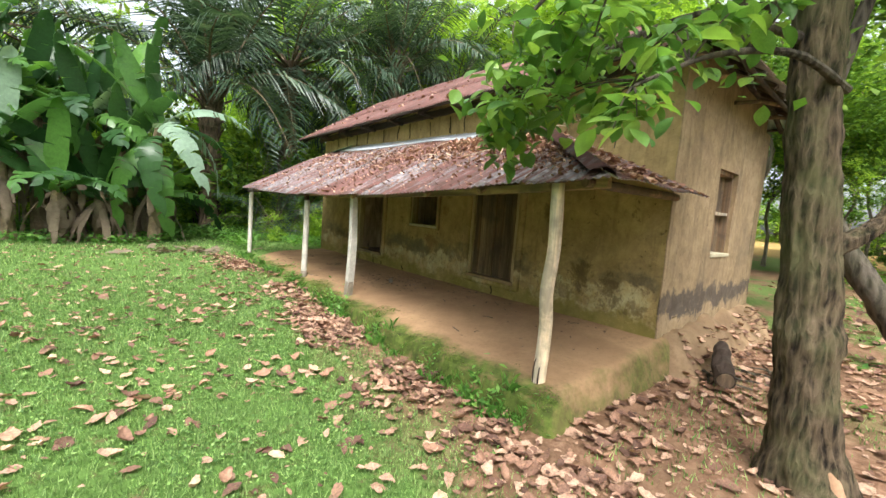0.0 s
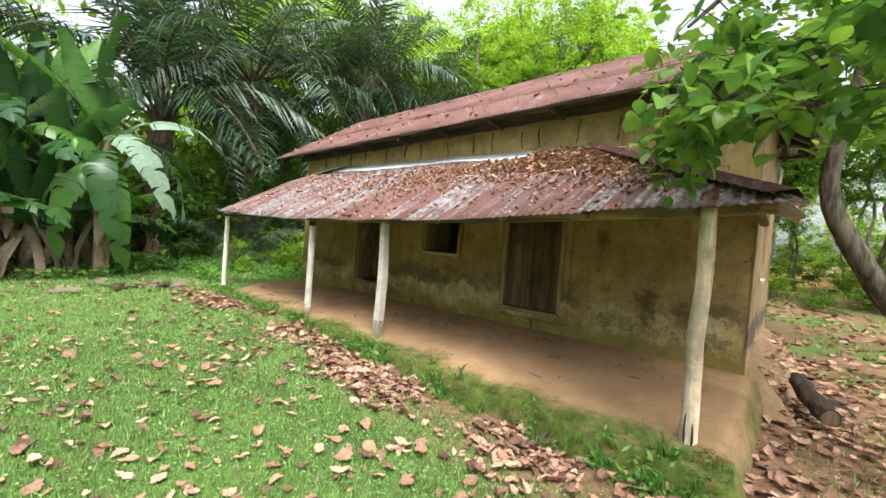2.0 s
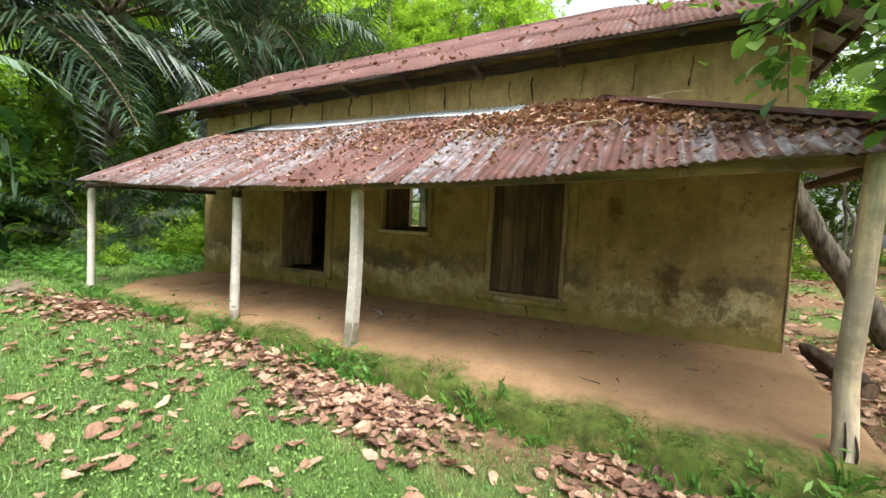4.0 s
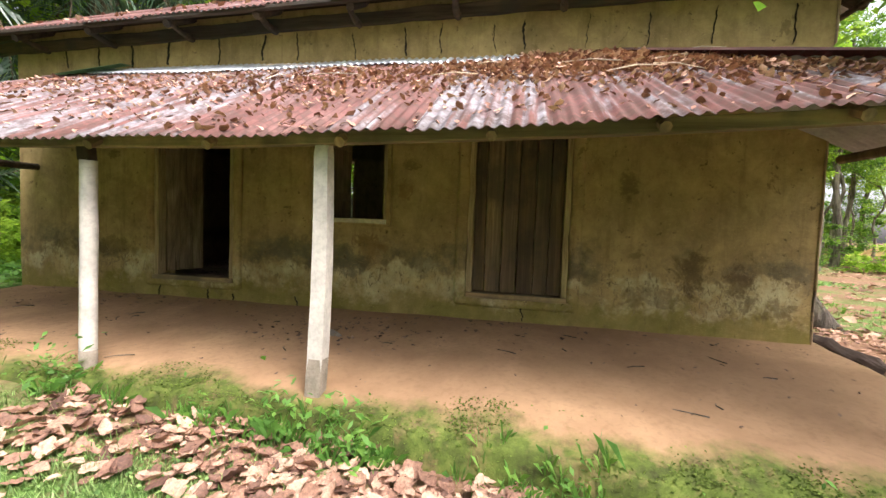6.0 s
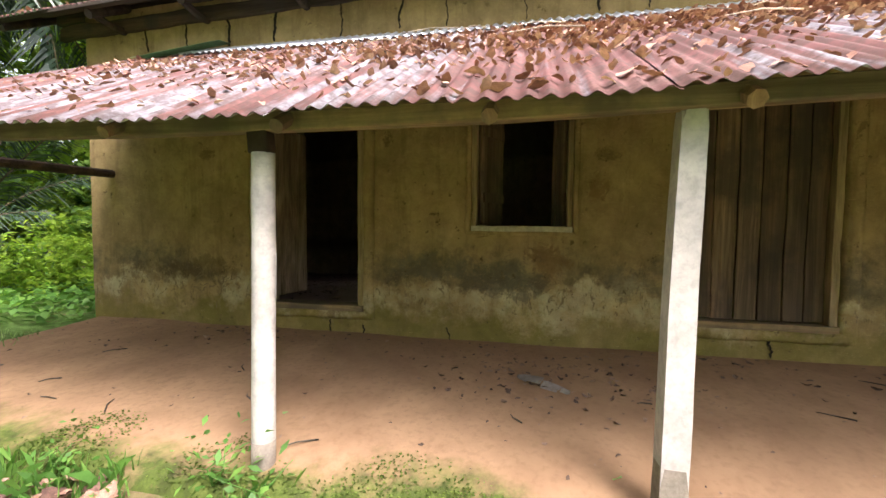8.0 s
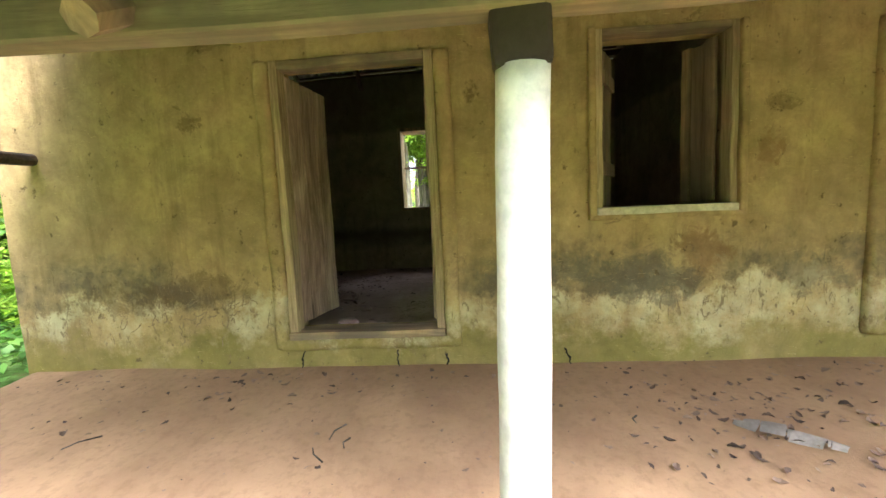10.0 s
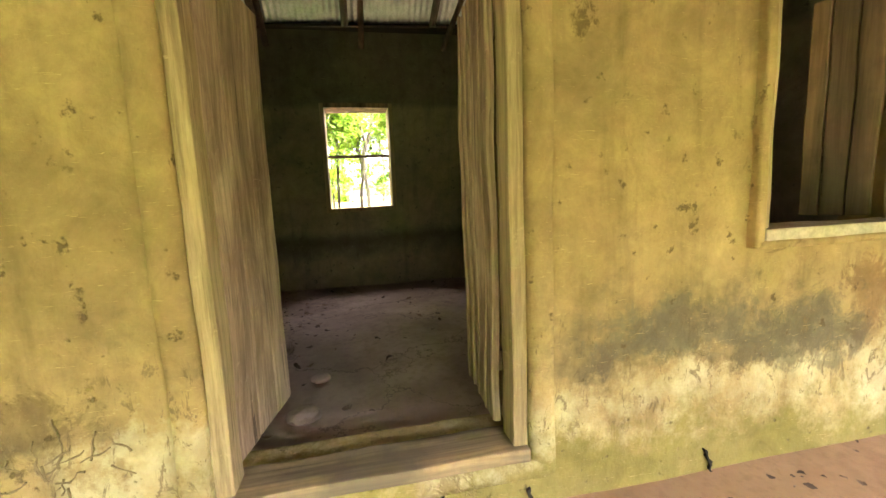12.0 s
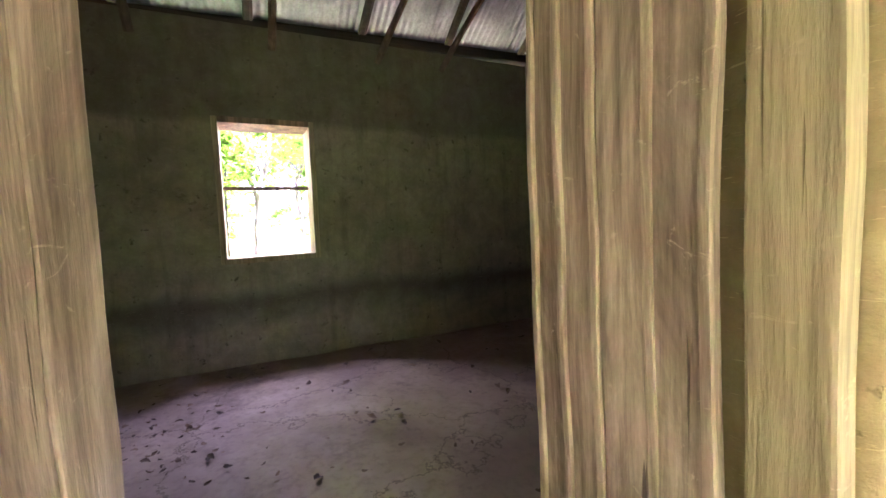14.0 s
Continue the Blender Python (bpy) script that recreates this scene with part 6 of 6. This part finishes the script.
tagged(grass, "short bright green lawn grass", "grass", kind="stuff")
clover = []
for k in range(52000):
    x, y = random.uniform(-2.6, 2.6), random.uniform(-0.4, 8.0)
    if random.random() < lawn_chance(x, y) * (0.5 + 1.2 * noise.noise(Vector((x * 1.9, y * 1.9, 51)))):
        clover.append((x, y, ground_z(x, y) + random.uniform(0.012, 0.04)))
M_CLOVER = leaf_stuff("clover_leaf", (0.06, 0.13, 0.03), (0.14, 0.27, 0.06), (0.30, 0.44, 0.14), 0.35, 0.5)
tagged(put("clover", array_mesh("clover", leaf_quads(np.array(clover), 0.026, 0.020, 0.5, 0.0), 4, [M_CLOVER])), "small round-leaved clover among the lawn grass", "plants", kind="stuff")

# grass and weeds along the edge of the platform
out = []
for k in range(330):
    y = random.uniform(1.5, 11.0)
    x = edge_x(y) - 0.06 + random.gauss(0, 0.06)
    if noise.noise(Vector((y * 1.7, 2.0, 0))) < -0.12:
        continue
    z = max(ground_z(x, y), platform_z(x, y)) - 0.01
    for j in range(9):
        L = random.uniform(0.05, 0.13) if k % 5 else random.uniform(0.1, 0.2)
        az, ln = random.uniform(0, 6.28), random.uniform(0.1, 0.9)
        c, s = math.cos(az), math.sin(az)
        bx, by = x + random.gauss(0, 0.03), y + random.gauss(0, 0.03)
        w = 0.005
        out += [(bx - s * w, by + c * w, z), (bx + s * w, by - c * w, z), (bx + c * L * ln * 0.5 + s * w * 0.7, by + s * L * ln * 0.5 - c * w * 0.7, z + L * 0.7), (bx + c * L * ln, by + s * L * ln, z + L * (1.0 - 0.3 * ln))]
tagged(put("edge_grass", array_mesh("edge_grass", np.array(out), 4, [M_WEED])), "tufts of longer grass along the veranda edge", "grass", kind="stuff")

# moss cushions on the bank
cush = []
for k in range(60000):
    y = random.uniform(1.55, 11.1)
    e = edge_x(y)
    x = e + random.uniform(-0.12, 0.5)
    m = 1.0 - step01(e + 0.02, e + 0.34, x + 0.5 * noise.noise(Vector((x * 2, y * 2, 41))))
    if random.random() < m * (0.5 + 0.8 * noise.noise(Vector((x * 5, y * 5, 43)))):
        cush.append((x, y, platform_z(x, y) + 0.006))
M_MOSS = leaf_stuff("moss_cushion", (0.045, 0.07, 0.015), (0.08, 0.12, 0.025), (0.15, 0.20, 0.045), 0.35, 0.9, spec=0.1)
tagged(put("moss", array_mesh("moss", leaf_quads(np.array(cush), 0.017, 0.012, 0.5, 0.0), 4, [M_MOSS])), "short green moss along the veranda edge", "moss", kind="stuff")


def weed(x, y, n, size, label="small leafy weed growing at the veranda edge"):
    z = max(ground_z(x, y), platform_z(x, y) if 2.35 < x < 5 else -9)
    ob = thing("weed", (x, y, z - 0.01), label, "weed", "edge weeds")
    c = np.abs(rng.normal(0, 1, (n, 3))) * np.array([0.5, 0.5, 0.7]) * size * np.where(rng.uniform(0, 1, (n, 3)) < 0.5, -1, 1)
    c[:, 2] = np.abs(c[:, 2]) + 0.02
    put("leaves", array_mesh("leaves", leaf_quads(c, size * 0.34, size * 0.15), 4, [M_WEED]), ob)
    for k in range(4):
        part("stem", tube([(0, 0, 0), (random.gauss(0, size * 0.2), random.gauss(0, size * 0.2), size * 0.5), (random.gauss(0, size * 0.4), random.gauss(0, size * 0.4), size * 0.9)], [0.004, 0.003, 0.002], 5), M_WEED, ob)
    return ob


for y, s in ((2.1, 0.24), (2.35, 0.18), (1.75, 0.2), (3.1, 0.16), (4.2, 0.15), (5.55, 0.24), (5.95, 0.2), (5.4, 0.2), (6.4, 0.14), (7.55, 0.22), (7.8, 0.16), (8.6, 0.15), (9.6, 0.16)):
    weed(edge_x(y) - 0.03 + random.gauss(0, 0.05), y, 60, s)

# low ground cover beyond the veranda
cov = []
for k in range(14000):
    x, y = random.uniform(-3.5, 9.5), random.uniform(11.3, 17.5)
    if X_FRONT - 0.1 < x < X_BACK + 0.1 and y < Y_LEFT + 0.1 or (y < 12.4 and x < 2.8) or noise.noise(Vector((x * 0.6, y * 0.6, 13))) < -0.25:
        continue
    cov.append((x, y, ground_z(x, y) + random.uniform(0.03, 0.22)))
for k in range(2500):
    x, y = random.uniform(6, 22), random.uniform(-7, 1.0)
    if noise.noise(Vector((x * 0.4, y * 0.5, 17))) > 0.1:
        cov.append((x, y, ground_z(x, y) + random.uniform(0.02, 0.1)))
tagged(put("ground_cover", array_mesh("ground_cover", leaf_quads(np.array(cov), 0.13, 0.08, 0.5, 0.1), 4, [M_WEED])), "low broad-leaved green ground cover", "plants", kind="stuff")

# ---- fallen leaves ----


def dry_leaf(seed, mat):
    """A dry leaf one unit long: broad towards its tip, curled, with a chewed outline."""
    g = random.Random(seed)
    n = 9
    verts, faces = [], []
    curl, fold, twist = g.uniform(-0.9, 1.3), g.uniform(-0.15, 0.55), g.uniform(-0.9, 0.9)
    wide, peak = g.uniform(0.24, 0.40), g.uniform(0.7, 1.4)
    for i in range(n + 1):
        t = i / n
        w0 = wide * math.sin(math.pi * min(0.99, 0.02 + 0.96 * t ** peak)) ** 0.85 + 0.012
        lw, rw = w0 * g.uniform(0.72, 1.12), w0 * g.uniform(0.72, 1.12)
        z = curl * (t - 0.5) ** 2 + g.uniform(-0.02, 0.02)
        tw = twist * (t - 0.5)
        bend = 0.08 * math.sin(2.5 * t + seed)
        row = [(-lw, 1.0), (-lw * 0.5, 0.42), (0.0, 0.0), (rw * 0.5, 0.42), (rw, 1.0)]
        for y, k in row:
            verts.append((t - 0.5, y + bend, z + fold * abs(y) * k + tw * y + (g.uniform(-0.03, 0.05) if k == 1.0 else 0.0)))
    for i in range(n):
        for k in range(4):
            a = i * 5 + k
            faces.append((a, a + 1, a + 6, a + 5))
    return mesh_data("fallen_leaf", verts, faces, [mat], True)


DRY = [dry_leaf(k, M_LITTER_ONE) for k in range(12)]
DRYV = [np.array([v.co[:] for v in m.vertices]) for m in DRY]
DRYF = [np.array([p.vertices[:] for p in m.polygons]) for m in DRY]


def scatter(name, places, label, category="leaves", mat=M_LITTER, flat=1.0):
    """One joined mesh of many fallen leaves: places of (x, y, z, size, normal tilt x, y)."""
    verts, faces, base = [], [], 0
    for x, y, z, s, tx, ty in places:
        i = random.randrange(12)
        m = pose(x, y, z, tx + random.gauss(0, 10), ty + random.gauss(0, 10), random.uniform(0, 360))
        r = np.array(m.to_3x3())
        verts.append(DRYV[i] * np.array([s, s, s * flat]) @ r.T + np.array(m.translation))
        faces.append(DRYF[i] + base)
        base += len(DRYV[i])
    return tagged(put(name, mesh_data(name, np.concatenate(verts), np.concatenate(faces), [mat], True)), label, category, kind="stuff")


random.seed(77)
litter = thing("leaf_litter", (1.5, 3.0, 0.0), "large curled brown leaves fallen on the lawn", "leaves", kind="stuff")
n = 0
while n < 300:
    if n % 4 == 0 or random.random() < 0.35:
        hx, hy = random.uniform(-1.8, 2.2), random.uniform(0.2, 7.5)
    x, y = hx + random.gauss(0, 0.16), hy + random.gauss(0, 0.16)
    s = random.choice((random.uniform(0.07, 0.12), random.uniform(0.10, 0.19)))
    put("fallen_leaf", DRY[n % 12], litter, "", Matrix.Translation((-1.5, -3.0, 0)) @ pose(x, y, ground_z(x, y) + 0.034, random.gauss(0, 14), random.gauss(0, 14), random.uniform(0, 360)) @ Matrix.Diagonal((s, s, s, 1)))
    n += 1
drift = []
for k in range(13000):
    x, y = random.uniform(1.4, 3.2), random.uniform(0.6, 10.8)
    if random.random() < litter_band(x, y) * 0.6 and x < edge_x(y) - 0.03:
        drift.append((x, y, ground_z(x, y) + random.uniform(0.015, 0.05), random.uniform(0.06, 0.16), 0, 0))
for k in range(2400):
    x, y = random.uniform(2.0, 9.5), random.uniform(-2.4, 1.55)
    if random.random() < 0.35 + 0.9 * noise.noise(Vector((x * 0.8, y * 0.8, 21))) + 0.45 * math.exp(-((y - 1.25) / 0.35) ** 2):
        drift.append((x, y, max(ground_z(x, y), bank_z(x, y) if 4.9 < x < 10 and y > 1.0 else -9) + random.uniform(0.01, 0.04), random.uniform(0.09, 0.18), 0, 0))
for k in range(1500):
    x, y = random.uniform(-6, 2.3), random.uniform(-1.5, 12)
    drift.append((x, y, ground_z(x, y) + 0.03, random.uniform(0.06, 0.15), 0, 0))
for k in range(2600):
    x, y = random.uniform(9, 34), random.uniform(-16, 3)
    if noise.noise(Vector((x * 0.3, y * 0.3, 31))) > -0.25:
        drift.append((x, y, ground_z(x, y) + 0.02, random.uniform(0.14, 0.30), 0, 0))
for k in range(5200):
    x, y = random.uniform(-2.0, 3.0), random.uniform(0.2, 10.8)
    if random.random() < 0.14 + 0.9 * litter_band(x, y) and x < edge_x(y) - 0.03:
        drift.append((x, y, ground_z(x, y) + random.uniform(0.012, 0.035), random.uniform(0.03, 0.075), 0, 0))
for k in range(1800):
    x, y = random.uniform(2.0, 9.5), random.uniform(-2.4, 1.5)
    drift.append((x, y, max(ground_z(x, y), bank_z(x, y) if 4.9 < x < 10 and y > 1.0 else -9) + 0.012, random.uniform(0.03, 0.08), 0, 0))
scatter("leaf_drift", drift, "drift of brown fallen leaves on the ground")

# leaves on the veranda roof, thickest below the hip
roofed = []
tilt = math.degrees(VPITCH)
for k in range(24000):
    y, t = random.uniform(CORNER_Y + 0.3, 10.4), random.uniform(0.0, VLEN - 0.05)
    if t < hip_t(y) + 0.05 or (y > 4.6 and t < 0.33):
        continue
    heap = math.exp(-((y - 3.9) / 1.3) ** 2) * math.exp(-((t - max(hip_t(y), 0.2)) / 0.75) ** 2)
    f = 1.5 * heap + 0.30 * math.exp(-((t - 0.8) / 0.8) ** 2) + 0.06
    if y > 7.5:
        f *= 0.65
    if random.random() < f:
        p = v_point(y, t, 0.013 + 0.04 * heap * random.random())
        roofed.append((p.x, p.y, p.z, (random.uniform(0.03, 0.055) if random.random() < 0.75 else random.uniform(0.055, 0.10)) * (1 + 0.35 * heap), 0, -tilt))
for k in range(260):
    x = random.uniform(VX0 + 0.3, 5.0)
    f = random.uniform((VX1 - x) / (VX1 - VX0) + 0.03, 1.0)
    p = Vector((x, HIP_Y, VZ1)) + end_d * min(1.0, max(0.03, f)) + end_n * 0.02
    roofed.append((p.x, p.y, p.z, random.uniform(0.06, 0.12), 25, 0))
for k in range(150):
    y = random.uniform(ROOF_Y0, ROOF_Y1)
    x = random.uniform(EAVE_X + 0.1, RIDGE_X - 0.2)
    roofed.append((x, y, roof_z(x, y) + 0.03, random.uniform(0.05, 0.12), 0, -math.degrees(PITCH)))
M_ROOFLEAF = leaf_stuff("roof_litter", (0.12, 0.05, 0.036), (0.33, 0.165, 0.11), (0.56, 0.38, 0.27), 0.1, 0.8, spot=40, mottle=0.6)
scatter("roof_leaves", roofed, "dry leaves lying on the rusty roofs", "leaves", M_ROOFLEAF, 0.55)
for k in range(16):
    y, t = random.uniform(3.0, 7.5), random.uniform(0.15, 1.3)
    a = v_point(y, t, 0.04)
    d = Vector((random.gauss(0, 0.2), random.gauss(0, 1), 0)).normalized() * random.uniform(0.2, 0.6)
    d.z = 0.5 * d.x
    tagged(part("roof_twig", tube([a, a + d * 0.5 + Vector((0, 0, 0.02)), a + d], [0.005, 0.005, 0.003], 5), M_POST), "thin dry twig lying on the veranda roof", "twig", "roof twigs")

# debris on the veranda floor
deb = []
for k in range(560):
    y = random.uniform(1.9, 11.0)
    x = random.choice((random.uniform(3.1, 5.0), 5.0 - abs(random.gauss(0, 0.35))))
    if x < 2.95:
        continue
    deb.append((x, y, platform_z(x, y) + 0.008, random.choice((0.009, 0.012, 0.016, 0.022, 0.034)), 0, 0))
for k in range(170):
    x, y = random.gauss(4.35, 0.28), random.gauss(6.1, 0.45)
    deb.append((x, y, platform_z(x, y) + 0.012, random.uniform(0.015, 0.06), 0, 0))
for k in range(70):
    x, y = 5.0 - abs(random.gauss(0, 0.25)), random.choice((random.gauss(9.4, 0.5), random.gauss(4.6, 0.5), random.uniform(2, 10)))
    deb.append((x, y, platform_z(x, y) + 0.012, random.uniform(0.02, 0.07), 0, 0))
for k in range(130):
    x, y = random.uniform(5.6, 8.9), random.uniform(5.8, 10.8)
    deb.append((x, y, FLOOR_IN + 0.03, random.uniform(0.03, 0.08), 0, 0))
for k in range(150):
    x, y = random.gauss(7.4, 0.55), random.gauss(9.35, 0.3)
    deb.append((x, y, FLOOR_IN + 0.028, random.uniform(0.015, 0.06), 0, 0))
scatter("floor_debris", deb, "dark crumbs and shreds of dead leaf on the earth floor", "debris", M_SHRED)
for k in range(22):
    y, x = random.uniform(2.2, 10.8), random.uniform(3.2, 4.95)
    z = platform_z(x, y) + 0.006
    a = random.uniform(0, math.pi)
    L = random.uniform(0.08, 0.22)
    tagged(part("floor_twig", tube([(x, y, z), (x + 0.5 * L * math.cos(a), y + 0.5 * L * math.sin(a) + 0.02, z + 0.004), (x + L * math.cos(a), y + L * math.sin(a), z)], [0.005, 0.004, 0.003], 5), M_BARKDARK), "thin dark twig on the veranda floor", "twig", "floor twigs")
rag = thing("dry_leaf_wad", (4.15, 6.15, platform_z(4.15, 6.15)), "crumpled grey dry leaf on the veranda floor", "leaf")
v, f = banana_leaf(0.42, 0.10, 0.2, 0.2, 9)
put("wad", mesh_data("wad", v, f, [M_GREYRAG], True), rag, "", pose(0.2, 0.3, 0.03, 0, 0, -125) @ pose(0, 0, 0, 0, 20, 0))
# stones and lumps beside the room door
for x, y, s in ((5.85, 8.9, 0.09), (6.3, 8.85, 0.06), (6.9, 9.2, 0.10)):
    bm = bmesh.new()
    bmesh.ops.create_icosphere(bm, subdivisions=2, radius=s)
    for q in bm.verts:
        q.co *= 1 + 0.35 * noise.noise(q.co * 9 + Vector((x, y, 0)))
        q.co.z *= 0.4
    tagged(part("clay_lump", bm, M_ROOMFLOOR, None, "", False, pose(x, y, FLOOR_IN + 0.02)), "broken lump of clay on the room floor", "clay lump", "clay lumps")
